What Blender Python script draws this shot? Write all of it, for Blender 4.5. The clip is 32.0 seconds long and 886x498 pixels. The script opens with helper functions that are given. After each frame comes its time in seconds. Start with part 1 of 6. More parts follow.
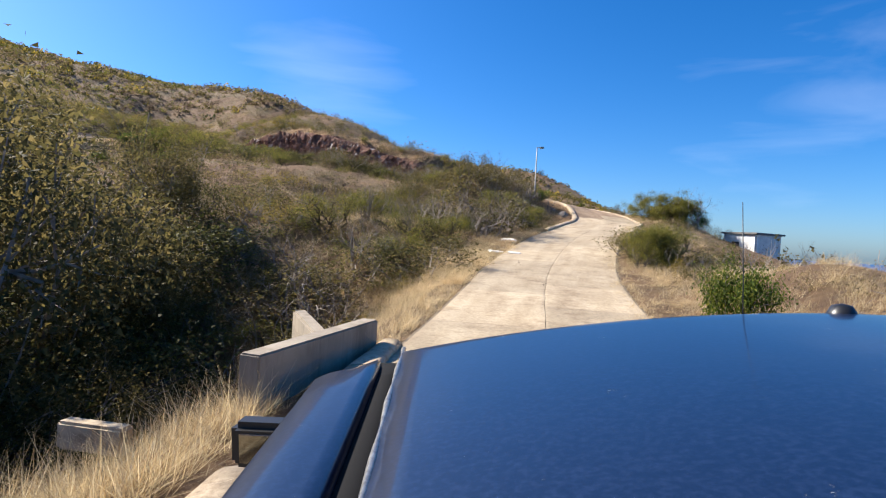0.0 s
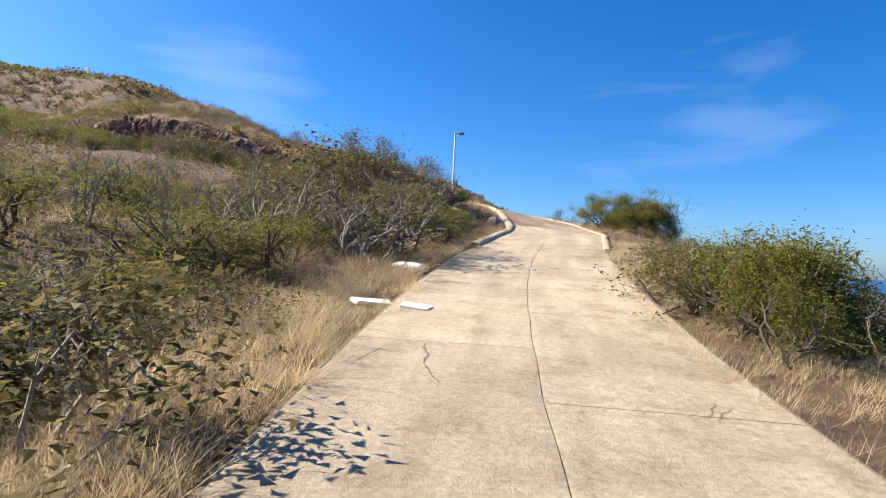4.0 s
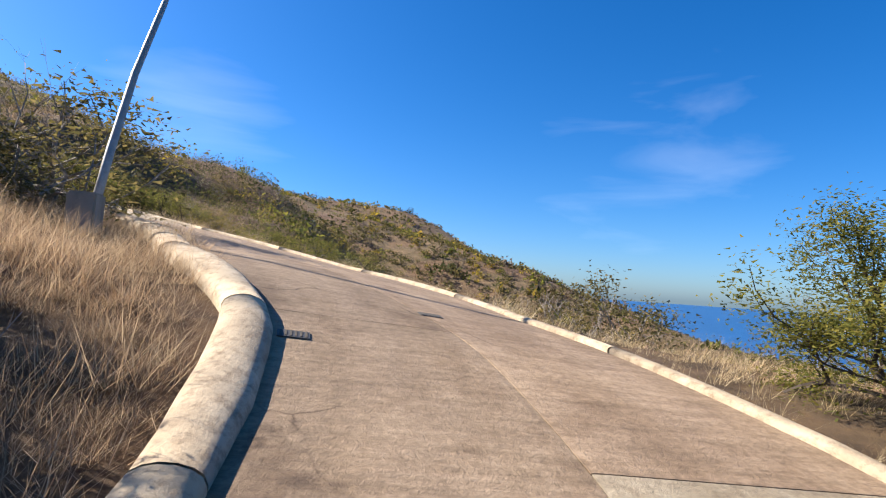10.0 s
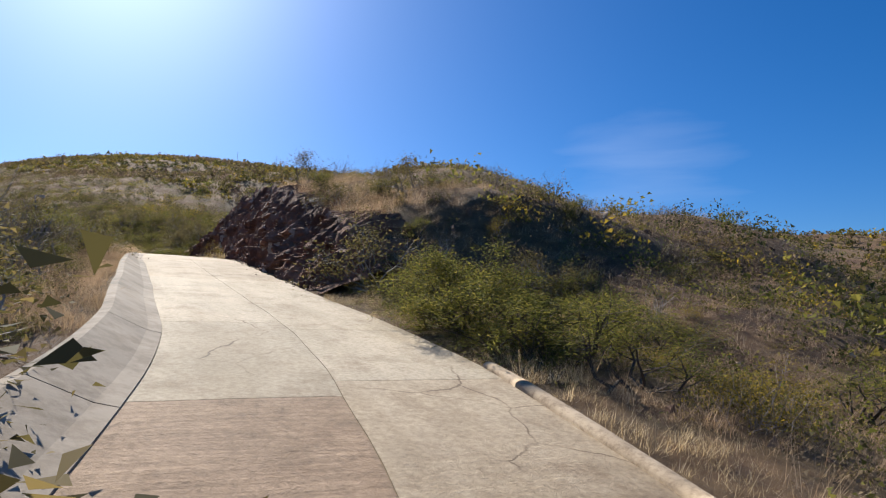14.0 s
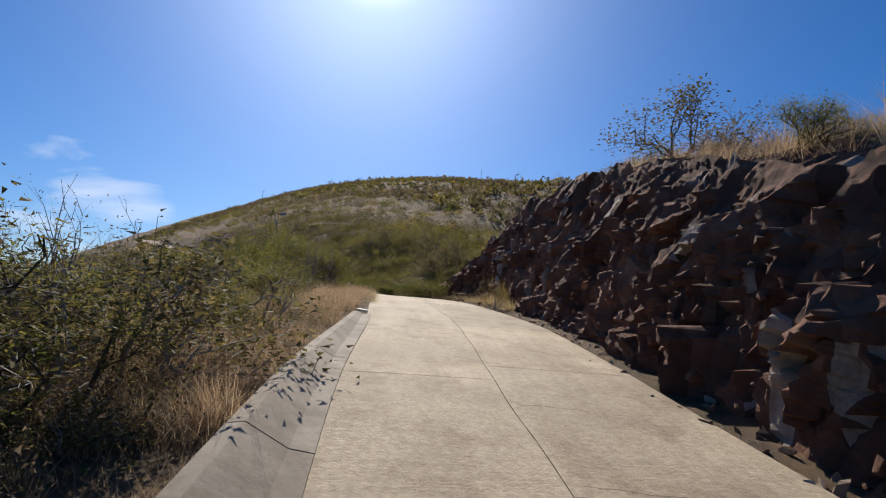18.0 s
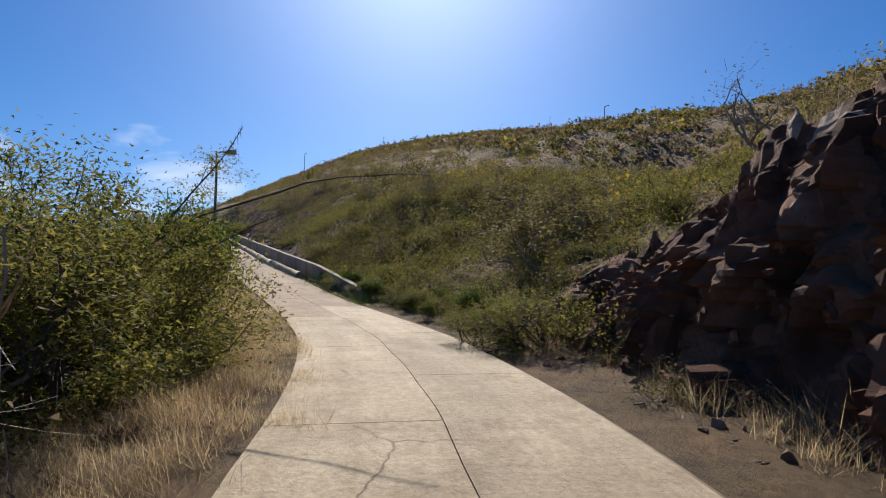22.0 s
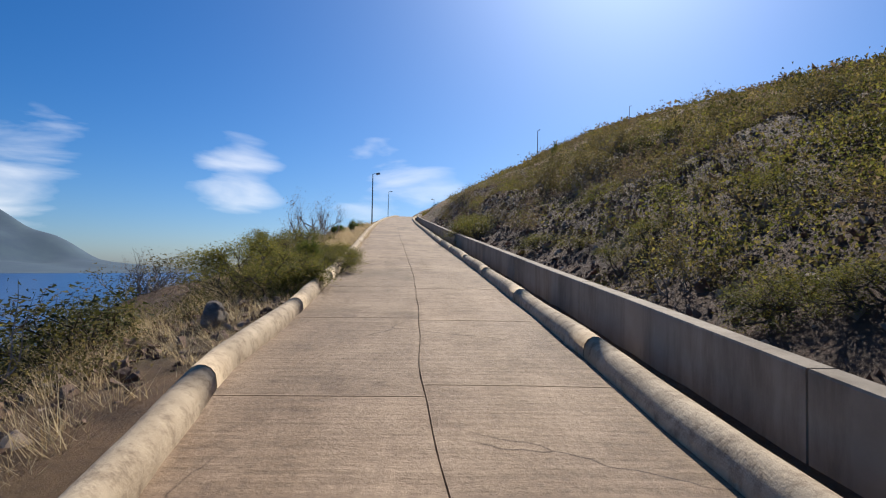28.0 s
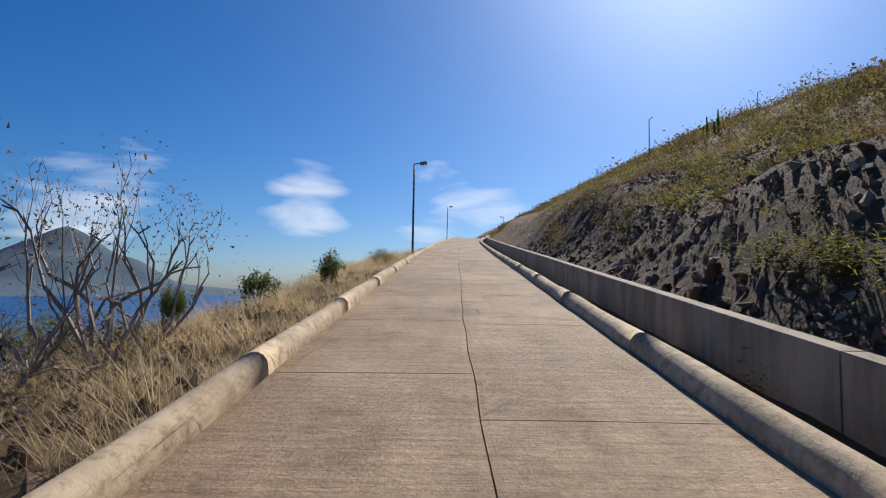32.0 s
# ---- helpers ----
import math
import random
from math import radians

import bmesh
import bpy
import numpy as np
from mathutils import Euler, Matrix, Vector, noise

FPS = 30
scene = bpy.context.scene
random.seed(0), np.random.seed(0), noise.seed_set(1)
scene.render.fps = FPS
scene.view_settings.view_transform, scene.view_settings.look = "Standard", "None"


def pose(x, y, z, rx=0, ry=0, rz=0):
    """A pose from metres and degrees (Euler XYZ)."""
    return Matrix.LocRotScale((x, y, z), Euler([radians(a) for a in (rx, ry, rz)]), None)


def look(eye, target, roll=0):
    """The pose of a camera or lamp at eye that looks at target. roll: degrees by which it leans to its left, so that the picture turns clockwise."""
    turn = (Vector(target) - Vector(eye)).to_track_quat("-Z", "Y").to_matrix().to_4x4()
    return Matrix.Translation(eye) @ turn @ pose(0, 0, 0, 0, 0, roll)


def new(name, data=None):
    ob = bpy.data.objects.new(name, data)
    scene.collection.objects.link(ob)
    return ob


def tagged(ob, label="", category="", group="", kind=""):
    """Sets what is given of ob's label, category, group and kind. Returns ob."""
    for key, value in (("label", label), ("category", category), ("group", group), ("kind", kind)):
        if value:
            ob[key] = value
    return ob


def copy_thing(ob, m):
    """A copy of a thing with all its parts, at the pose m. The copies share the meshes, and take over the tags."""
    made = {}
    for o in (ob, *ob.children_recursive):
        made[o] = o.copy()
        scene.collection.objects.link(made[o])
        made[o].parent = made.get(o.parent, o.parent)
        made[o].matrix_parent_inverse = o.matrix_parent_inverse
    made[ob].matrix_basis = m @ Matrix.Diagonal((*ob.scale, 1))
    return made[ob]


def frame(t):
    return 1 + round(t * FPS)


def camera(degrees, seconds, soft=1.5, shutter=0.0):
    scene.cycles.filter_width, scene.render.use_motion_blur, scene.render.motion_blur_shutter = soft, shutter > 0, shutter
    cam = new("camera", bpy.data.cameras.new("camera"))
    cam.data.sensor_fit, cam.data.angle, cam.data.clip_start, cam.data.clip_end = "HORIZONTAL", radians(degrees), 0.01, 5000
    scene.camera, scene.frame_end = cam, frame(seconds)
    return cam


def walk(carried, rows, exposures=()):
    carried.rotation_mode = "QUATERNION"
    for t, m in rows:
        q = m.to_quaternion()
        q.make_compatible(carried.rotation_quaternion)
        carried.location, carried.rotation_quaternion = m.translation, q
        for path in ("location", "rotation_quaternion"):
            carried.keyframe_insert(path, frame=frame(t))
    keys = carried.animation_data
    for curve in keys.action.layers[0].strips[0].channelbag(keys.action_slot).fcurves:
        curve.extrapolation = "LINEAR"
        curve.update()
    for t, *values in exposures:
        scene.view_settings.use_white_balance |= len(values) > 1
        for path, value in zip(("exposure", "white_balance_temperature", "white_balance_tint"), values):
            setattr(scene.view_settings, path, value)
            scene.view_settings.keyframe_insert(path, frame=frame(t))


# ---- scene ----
cam = camera(76.32, 32.0, soft=1.15)


def eye(x, y, z, pitch, yaw, roll):
    """A camera pose: place in metres, then degrees up, to the left, and of lean."""
    return pose(x, y, z, 90 + pitch, 0, yaw) @ pose(0, 0, 0, 0, 0, roll)


PATH = [
    (0.0, eye(-0.00, 0.00, 1.95, -1.32, 0.08, 3.35)),
    (0.5, eye(0.16, 1.76, 2.02, -1.59, -0.40, 3.19)),
    (1.0, eye(0.30, 3.66, 2.05, -1.56, -1.10, 3.32)),
    (1.5, eye(0.46, 5.59, 2.05, -1.36, -1.98, 3.55)),
    (2.0, eye(0.69, 7.45, 2.03, -1.17, -3.00, 3.65)),
    (2.5, eye(0.94, 9.42, 2.07, -0.91, -4.15, 3.77)),
    (3.0, eye(1.31, 11.59, 2.12, -0.57, -5.49, 3.88)),
    (3.5, eye(1.79, 14.03, 2.21, -0.16, -6.94, 3.66)),
    (4.0, eye(2.29, 16.75, 2.37, 0.36, -8.52, 3.16)),
    (4.5, eye(2.84, 19.68, 2.60, 0.94, -10.14, 2.65)),
    (5.0, eye(3.50, 22.80, 2.87, 1.53, -11.71, 2.27)),
    (5.5, eye(4.32, 26.05, 3.19, 2.10, -13.13, 2.06)),
    (6.0, eye(5.34, 29.40, 3.55, 2.62, -14.30, 1.97)),
    (6.5, eye(6.49, 32.79, 3.90, 3.10, -15.21, 2.07)),
    (7.0, eye(7.76, 36.17, 4.25, 3.52, -15.76, 2.49)),
    (7.5, eye(9.02, 39.35, 4.58, 3.90, -16.00, 2.95)),
    (8.0, eye(10.09, 42.28, 4.93, 4.20, -16.15, 3.20)),
    (8.5, eye(11.07, 45.06, 5.28, 4.30, -15.97, 3.44)),
    (9.0, eye(11.91, 47.51, 5.58, 4.25, -15.57, 3.55)),
    (9.5, eye(12.64, 49.69, 5.84, 4.00, -14.19, 3.77)),
    (10.0, eye(13.18, 51.60, 6.07, 3.66, -12.07, 3.76)),
    (10.5, eye(13.55, 53.30, 6.28, 3.63, -8.48, 3.77)),
    (11.0, eye(13.74, 55.09, 6.72, 3.74, -4.01, 4.31)),
    (11.5, eye(13.85, 57.17, 7.27, 3.73, 1.15, 4.77)),
    (12.0, eye(13.65, 59.45, 7.73, 3.97, 6.70, 4.33)),
    (12.5, eye(13.11, 61.66, 8.02, 4.39, 12.72, 3.12)),
    (13.0, eye(12.27, 63.62, 8.28, 5.04, 19.10, 2.02)),
    (13.5, eye(11.16, 65.52, 8.60, 5.87, 25.83, 1.61)),
    (14.0, eye(9.58, 67.32, 9.01, 6.52, 32.64, 1.51)),
    (14.5, eye(7.72, 68.91, 9.40, 6.94, 38.98, 0.81)),
    (15.0, eye(5.83, 70.38, 9.75, 7.27, 44.36, -0.26)),
    (15.5, eye(3.89, 71.68, 10.05, 7.40, 48.34, -0.99)),
    (16.0, eye(1.74, 72.90, 10.40, 7.50, 51.13, -0.37)),
    (16.5, eye(-0.59, 74.09, 10.77, 7.56, 53.04, 1.01)),
    (17.0, eye(-3.10, 75.34, 11.16, 7.55, 54.36, 2.60)),
    (17.5, eye(-5.77, 76.70, 11.58, 7.39, 55.38, 3.80)),
    (18.0, eye(-8.58, 78.26, 12.00, 6.97, 56.40, 3.90)),
    (18.5, eye(-11.46, 79.90, 12.44, 6.39, 57.18, 3.45)),
    (19.0, eye(-14.37, 81.62, 12.86, 5.81, 57.78, 3.01)),
    (19.5, eye(-17.06, 83.40, 13.25, 5.30, 58.33, 2.59)),
    (20.0, eye(-19.46, 84.85, 13.58, 4.73, 58.87, 2.07)),
    (20.5, eye(-21.97, 86.23, 13.85, 4.22, 59.37, 1.79)),
    (21.0, eye(-24.37, 87.63, 14.07, 3.77, 60.22, 1.67)),
    (21.5, eye(-26.73, 89.00, 14.28, 3.32, 61.43, 1.41)),
    (22.0, eye(-29.04, 90.29, 14.48, 2.82, 62.98, 1.27)),
    (22.5, eye(-31.48, 91.34, 14.67, 2.34, 64.85, 1.33)),
    (23.0, eye(-33.89, 92.20, 14.79, 1.83, 67.05, 1.52)),
    (23.5, eye(-36.27, 92.88, 14.87, 1.31, 69.64, 1.71)),
    (24.0, eye(-38.67, 93.34, 14.92, 0.84, 72.22, 1.82)),
    (24.5, eye(-41.12, 93.61, 14.97, 0.46, 74.61, 1.76)),
    (25.0, eye(-43.60, 93.86, 15.04, 0.42, 77.01, 1.51)),
    (25.5, eye(-46.10, 93.92, 15.19, 0.53, 79.05, 1.31)),
    (26.0, eye(-48.81, 93.79, 15.45, 0.75, 80.71, 1.17)),
    (26.5, eye(-51.74, 93.57, 15.79, 1.02, 82.03, 1.12)),
    (27.0, eye(-54.91, 93.38, 16.15, 1.33, 83.06, 1.11)),
    (27.5, eye(-58.31, 93.33, 16.50, 1.65, 83.86, 1.09)),
    (28.0, eye(-61.97, 93.54, 16.80, 1.98, 84.46, 0.93)),
    (28.5, eye(-65.55, 93.81, 17.07, 2.29, 85.20, 0.66)),
    (29.0, eye(-69.16, 94.01, 17.36, 2.66, 85.97, 0.63)),
    (29.5, eye(-72.90, 94.23, 17.67, 2.97, 86.99, 0.72)),
    (30.0, eye(-76.65, 94.37, 18.01, 3.28, 88.22, 0.96)),
    (30.5, eye(-80.43, 94.32, 18.39, 3.56, 89.30, 0.88)),
    (31.0, eye(-84.13, 94.21, 18.78, 3.76, 90.09, 0.85)),
    (31.5, eye(-87.71, 94.10, 19.16, 3.93, 90.59, 0.75)),
    (32.0, eye(-91.23, 94.03, 19.52, 4.06, 90.79, 0.79)),
]
walk(cam, PATH, exposures=[(0, 1.25), (9, 1.32), (12, 1.05), (14, 0.65), (16, 0.25), (25, 0.38), (32, 0.25)])

# ---- light ----
SUN_AZ, SUN_EL = radians(156.0), radians(37.0)
sky_world = bpy.data.worlds.new("sky")
scene.world = sky_world
sky_world.use_nodes = True
_nt = sky_world.node_tree
_bg = _nt.nodes["Background"]
_sky = _nt.nodes.new("ShaderNodeTexSky")
_sky.sky_type = "NISHITA"
_sky.sun_disc = False
_sky.sun_elevation = SUN_EL
_sky.sun_rotation = math.pi / 2 - SUN_AZ
_sky.altitude = 100
_sky.air_density, _sky.dust_density, _sky.ozone_density = 0.9, 0.9, 5.0
_hs = _nt.nodes.new("ShaderNodeHueSaturation")
_hs.inputs["Saturation"].default_value = 1.2
_tint = _nt.nodes.new("ShaderNodeMix")
_tint.data_type, _tint.blend_type = "RGBA", "MULTIPLY"
_tint.inputs[0].default_value = 1.0
_tint.inputs[7].default_value = (0.80, 0.94, 1.14, 1)
_nt.links.new(_sky.outputs[0], _tint.inputs[6])
_nt.links.new(_tint.outputs[2], _hs.inputs["Color"])
# clouds: thin wisps and a bank of cumulus low over the western sea
_tc = _nt.nodes.new("ShaderNodeTexCoord")


def _sky_noise(scale, stretch, detail, lo, hi):
    mp = _nt.nodes.new("ShaderNodeMapping")
    mp.inputs["Scale"].default_value = stretch
    nz = _nt.nodes.new("ShaderNodeTexNoise")
    nz.inputs["Scale"].default_value, nz.inputs["Detail"].default_value, nz.inputs["Distortion"].default_value = scale, detail, 0.4
    mr = _nt.nodes.new("ShaderNodeMapRange")
    mr.inputs[1].default_value, mr.inputs[2].default_value = lo, hi
    _nt.links.new(_tc.outputs["Generated"], mp.inputs[0])
    _nt.links.new(mp.outputs[0], nz.inputs[0])
    _nt.links.new(nz.outputs["Fac"], mr.inputs[0])
    return mr.outputs[0]


def _sky_math(op, a, b_=None):
    m = _nt.nodes.new("ShaderNodeMath")
    m.operation, m.use_clamp = op, True
    for sock, v in zip(m.inputs, (a, b_)):
        if v is None:
            continue
        if isinstance(v, (int, float)):
            sock.default_value = v
        else:
            _nt.links.new(v, sock)
    return m.outputs[0]


def _toward(az, el, width):
    """1 in that direction of the sky, falling to 0 at the given angle from it."""
    d = _nt.nodes.new("ShaderNodeVectorMath")
    d.operation = "DOT_PRODUCT"
    d.inputs[1].default_value = (math.cos(radians(az)) * math.cos(radians(el)), math.sin(radians(az)) * math.cos(radians(el)), math.sin(radians(el)))
    _nt.links.new(_tc.outputs["Generated"], d.inputs[0])
    mr = _nt.nodes.new("ShaderNodeMapRange")
    mr.inputs[1].default_value, mr.inputs[2].default_value = math.cos(radians(width)), 1.0
    _nt.links.new(d.outputs["Value"], mr.inputs[0])
    return mr.outputs[0]




def _cloud(noise_out, mask, need, soft):
    """Cloud where the noise, lifted toward the bank's middle, passes a threshold."""
    lifted = _nt.nodes.new("ShaderNodeMath")
    lifted.operation = "MULTIPLY_ADD"
    lifted.inputs[1].default_value = 0.42
    _nt.links.new(mask, lifted.inputs[0])
    _nt.links.new(noise_out, lifted.inputs[2])
    mr = _nt.nodes.new("ShaderNodeMapRange")
    mr.inputs[1].default_value, mr.inputs[2].default_value = need, need + soft
    _nt.links.new(lifted.outputs[0], mr.inputs[0])
    return mr.outputs[0]


_bank = _sky_math("ADD", _toward(-147, 7.0, 9.5), _sky_math("ADD", _toward(-165, 8.0, 6), _sky_math("MULTIPLY", _toward(179, 6.5, 9), 0.8)))
_puffs = _sky_math("MULTIPLY", _cloud(_sky_noise(4.2, (1, 1, 4.6), 10, 0.0, 1.0), _bank, 0.76, 0.36), 0.8)
_wisps = _sky_math("MULTIPLY", _cloud(_sky_noise(1.7, (1, 4, 9), 6, 0.0, 1.0), _sky_math("ADD", _toward(57, 14, 16), _toward(103, 13, 12)), 0.80, 0.3), 0.07)
_cl = _nt.nodes.new("ShaderNodeMix")
_cl.data_type = "RGBA"
_nt.links.new(_sky_math("ADD", _puffs, _wisps), _cl.inputs[0])
_nt.links.new(_hs.outputs[0], _cl.inputs[6])
_cl.inputs[7].default_value = (12.5, 12.8, 13.4, 1)
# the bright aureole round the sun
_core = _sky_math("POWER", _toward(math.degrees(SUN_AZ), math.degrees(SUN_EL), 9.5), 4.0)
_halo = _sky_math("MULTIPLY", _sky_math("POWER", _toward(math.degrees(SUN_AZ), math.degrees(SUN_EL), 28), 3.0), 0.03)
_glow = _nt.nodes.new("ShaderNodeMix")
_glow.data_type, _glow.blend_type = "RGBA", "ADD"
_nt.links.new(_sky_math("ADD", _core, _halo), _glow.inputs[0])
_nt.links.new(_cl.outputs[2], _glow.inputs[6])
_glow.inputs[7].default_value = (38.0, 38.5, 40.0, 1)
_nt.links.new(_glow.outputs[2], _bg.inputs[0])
_bg.inputs[1].default_value = 0.069
sun_data = bpy.data.lights.new("sun", "SUN")
sun_data.energy, sun_data.angle, sun_data.color = 5.0, radians(0.53), (1.0, 0.93, 0.82)
sun_lamp = new("sun", sun_data)
_to = Vector((math.cos(SUN_AZ) * math.cos(SUN_EL), math.sin(SUN_AZ) * math.cos(SUN_EL), math.sin(SUN_EL)))
sun_lamp.matrix_world = look(_to * 200, (0, 0, 0))


# ---- materials ----
def material(name, base=(0.5, 0.5, 0.5), rough=0.8, metal=0.0):
    m = bpy.data.materials.new(name)
    m.use_nodes = True
    b = m.node_tree.nodes["Principled BSDF"]
    b.inputs["Base Color"].default_value = (*base, 1)
    b.inputs["Roughness"].default_value = rough
    b.inputs["Metallic"].default_value = metal
    return m


def nodes_of(m):
    return m.node_tree.nodes, m.node_tree.links, m.node_tree.nodes["Principled BSDF"]


def noise_tex(m, scale, detail=6, rough=0.6, coord="Object", stretch=None):
    n, l, b = nodes_of(m)
    tc = n.new("ShaderNodeTexCoord")
    t = n.new("ShaderNodeTexNoise")
    t.inputs["Scale"].default_value, t.inputs["Detail"].default_value, t.inputs["Roughness"].default_value = scale, detail, rough
    if stretch:
        mp = n.new("ShaderNodeMapping")
        mp.inputs["Scale"].default_value = stretch
        l.new(tc.outputs[coord], mp.inputs[0])
        l.new(mp.outputs[0], t.inputs[0])
    else:
        l.new(tc.outputs[coord], t.inputs[0])
    return t.outputs["Fac"]


def ramp(m, fac, stops):
    n, l, b = nodes_of(m)
    r = n.new("ShaderNodeValToRGB")
    e = r.color_ramp.elements
    while len(e) < len(stops):
        e.new(0.5)
    for k, (p, c) in enumerate(stops):
        e[k].position, e[k].color = p, (*c, 1)
    l.new(fac, r.inputs[0])
    return r.outputs[0]


def mix(m, fac, a, b_, mode="MIX"):
    n, l, b = nodes_of(m)
    x = n.new("ShaderNodeMix")
    x.data_type, x.blend_type = "RGBA", mode
    for sock, v in ((x.inputs[0], fac), (x.inputs[6], a), (x.inputs[7], b_)):
        if isinstance(v, (int, float)):
            sock.default_value = v
        elif isinstance(v, tuple):
            sock.default_value = (*v, 1)
        else:
            l.new(v, sock)
    return x.outputs[2]


def bump(m, fac, strength, dist):
    n, l, b = nodes_of(m)
    k = n.new("ShaderNodeBump")
    k.inputs["Strength"].default_value, k.inputs["Distance"].default_value = strength, dist
    l.new(fac, k.inputs["Height"])
    l.new(k.outputs[0], b.inputs["Normal"])


def colour(m, socket):
    n, l, b = nodes_of(m)
    l.new(socket, b.inputs["Base Color"])


GROUND = material("dry_ground", rough=0.95)
_c = ramp(GROUND, noise_tex(GROUND, 0.11, 8, 0.65), [(0.32, (0.125, 0.068, 0.035)), (0.47, (0.22, 0.132, 0.066)), (0.58, (0.15, 0.105, 0.045)), (0.7, (0.28, 0.18, 0.092))])
_d = ramp(GROUND, noise_tex(GROUND, 1.6, 9, 0.75), [(0.32, (0.30, 0.26, 0.22)), (0.5, (0.85, 0.8, 0.75)), (0.68, (1.25, 1.2, 1.1))])
colour(GROUND, mix(GROUND, 0.85, _c, _d, "MULTIPLY"))
bump(GROUND, noise_tex(GROUND, 3.0, 9, 0.8), 1.0, 0.4)


def road_material(name, lo, hi, groove):
    m = material(name, rough=0.85)
    n, l, p = nodes_of(m)
    big = ramp(m, noise_tex(m, 0.45, 6), [(0.3, lo), (0.7, hi)])
    fine = ramp(m, noise_tex(m, 14, 6, 0.7), [(0.32, (0.56, 0.53, 0.5)), (0.6, (1.06, 1.06, 1.06))])
    streak = ramp(m, noise_tex(m, 1.0, 5, 0.65, "UV", (1.1, 0.16, 1)), [(0.35, (0.72, 0.68, 0.62)), (0.6, (1, 1, 1))])
    info = n.new("ShaderNodeObjectInfo")
    slab = ramp(m, info.outputs["Random"], [(0.0, (0.86, 0.84, 0.8)), (1.0, (1.08, 1.05, 1.0))])
    broom = noise_tex(m, 1.0, 5, 0.7, "UV", (0.9, 9.0, 1))
    lines_ = ramp(m, broom, [(0.35, (0.74, 0.72, 0.69)), (0.6, (1, 1, 1))])
    c = mix(m, 0.8, mix(m, 0.7, mix(m, 1.0, big, slab, "MULTIPLY"), fine, "MULTIPLY"), streak, "MULTIPLY")
    c = mix(m, groove, c, lines_, "MULTIPLY")
    tc = n.new("ShaderNodeTexCoord")
    warp = n.new("ShaderNodeMix")
    warp.data_type = "VECTOR"
    warp.inputs[0].default_value = 0.045
    l.new(tc.outputs["Object"], warp.inputs[4])
    wn = n.new("ShaderNodeTexNoise")
    wn.inputs["Scale"].default_value, wn.inputs["Detail"].default_value = 1.4, 6
    l.new(tc.outputs["Object"], wn.inputs[0])
    ws = n.new("ShaderNodeVectorMath")
    ws.operation = "SCALE"
    ws.inputs[3].default_value = 9.0
    l.new(wn.outputs["Color"], ws.inputs[0])
    l.new(ws.outputs[0], warp.inputs[5])
    cell = n.new("ShaderNodeTexVoronoi")
    cell.feature = "DISTANCE_TO_EDGE"
    cell.inputs["Scale"].default_value = 0.42
    l.new(warp.outputs[1], cell.inputs[0])
    crack = ramp(m, cell.outputs["Distance"], [(0.0, (0.25, 0.2, 0.16)), (0.003, (0.55, 0.5, 0.45)), (0.008, (1, 1, 1))])
    patchy = ramp(m, noise_tex(m, 0.3, 4), [(0.52, (0, 0, 0)), (0.60, (1, 1, 1))])
    stain = ramp(m, noise_tex(m, 1.1, 9, 0.72), [(0.36, (0.62, 0.56, 0.5)), (0.5, (1, 1, 1))])
    c = mix(m, 0.75, c, stain, "MULTIPLY")
    colour(m, mix(m, patchy, c, crack, "MULTIPLY"))
    a = n.new("ShaderNodeMath")
    a.operation = "MULTIPLY_ADD"
    a.inputs[1].default_value = 0.4 + groove
    l.new(broom, a.inputs[0])
    l.new(noise_tex(m, 30, 6, 0.7), a.inputs[2])
    bump(m, a.outputs[0], 0.8, 0.016)
    return m


ROAD = road_material("road_concrete", (0.40, 0.325, 0.23), (0.56, 0.465, 0.335), 0.4)
ROAD_ROUGH = road_material("grooved_road_concrete", (0.275, 0.19, 0.125), (0.44, 0.32, 0.215), 1.0)
ROAD_PATCH = road_material("pale_concrete_patch", (0.45, 0.39, 0.29), (0.58, 0.50, 0.38), 0.1)
JOINT = material("joint_dirt", rough=0.95)
colour(JOINT, ramp(JOINT, noise_tex(JOINT, 3, 6), [(0.3, (0.10, 0.075, 0.05)), (0.7, (0.24, 0.18, 0.12))]))

KERB = material("kerb_concrete", rough=0.9)
_c = ramp(KERB, noise_tex(KERB, 1.3, 7), [(0.3, (0.32, 0.24, 0.155)), (0.65, (0.54, 0.425, 0.29))])
_d = ramp(KERB, noise_tex(KERB, 6, 8, 0.75), [(0.36, (0.45, 0.4, 0.36)), (0.52, (1, 1, 1))])
colour(KERB, mix(KERB, 0.8, _c, _d, "MULTIPLY"))
bump(KERB, noise_tex(KERB, 18, 7, 0.7), 0.6, 0.02)

WALL = material("grey_wall_concrete", rough=0.9)
_c = ramp(WALL, noise_tex(WALL, 0.8, 7), [(0.3, (0.20, 0.165, 0.125)), (0.7, (0.36, 0.30, 0.23))])
_d = ramp(WALL, noise_tex(WALL, 2.0, 6, 0.7, stretch=(1, 1, 0.2)), [(0.38, (0.55, 0.5, 0.45)), (0.55, (1, 1, 1))])
colour(WALL, mix(WALL, 0.7, _c, _d, "MULTIPLY"))
bump(WALL, noise_tex(WALL, 14, 7, 0.7), 0.4, 0.015)

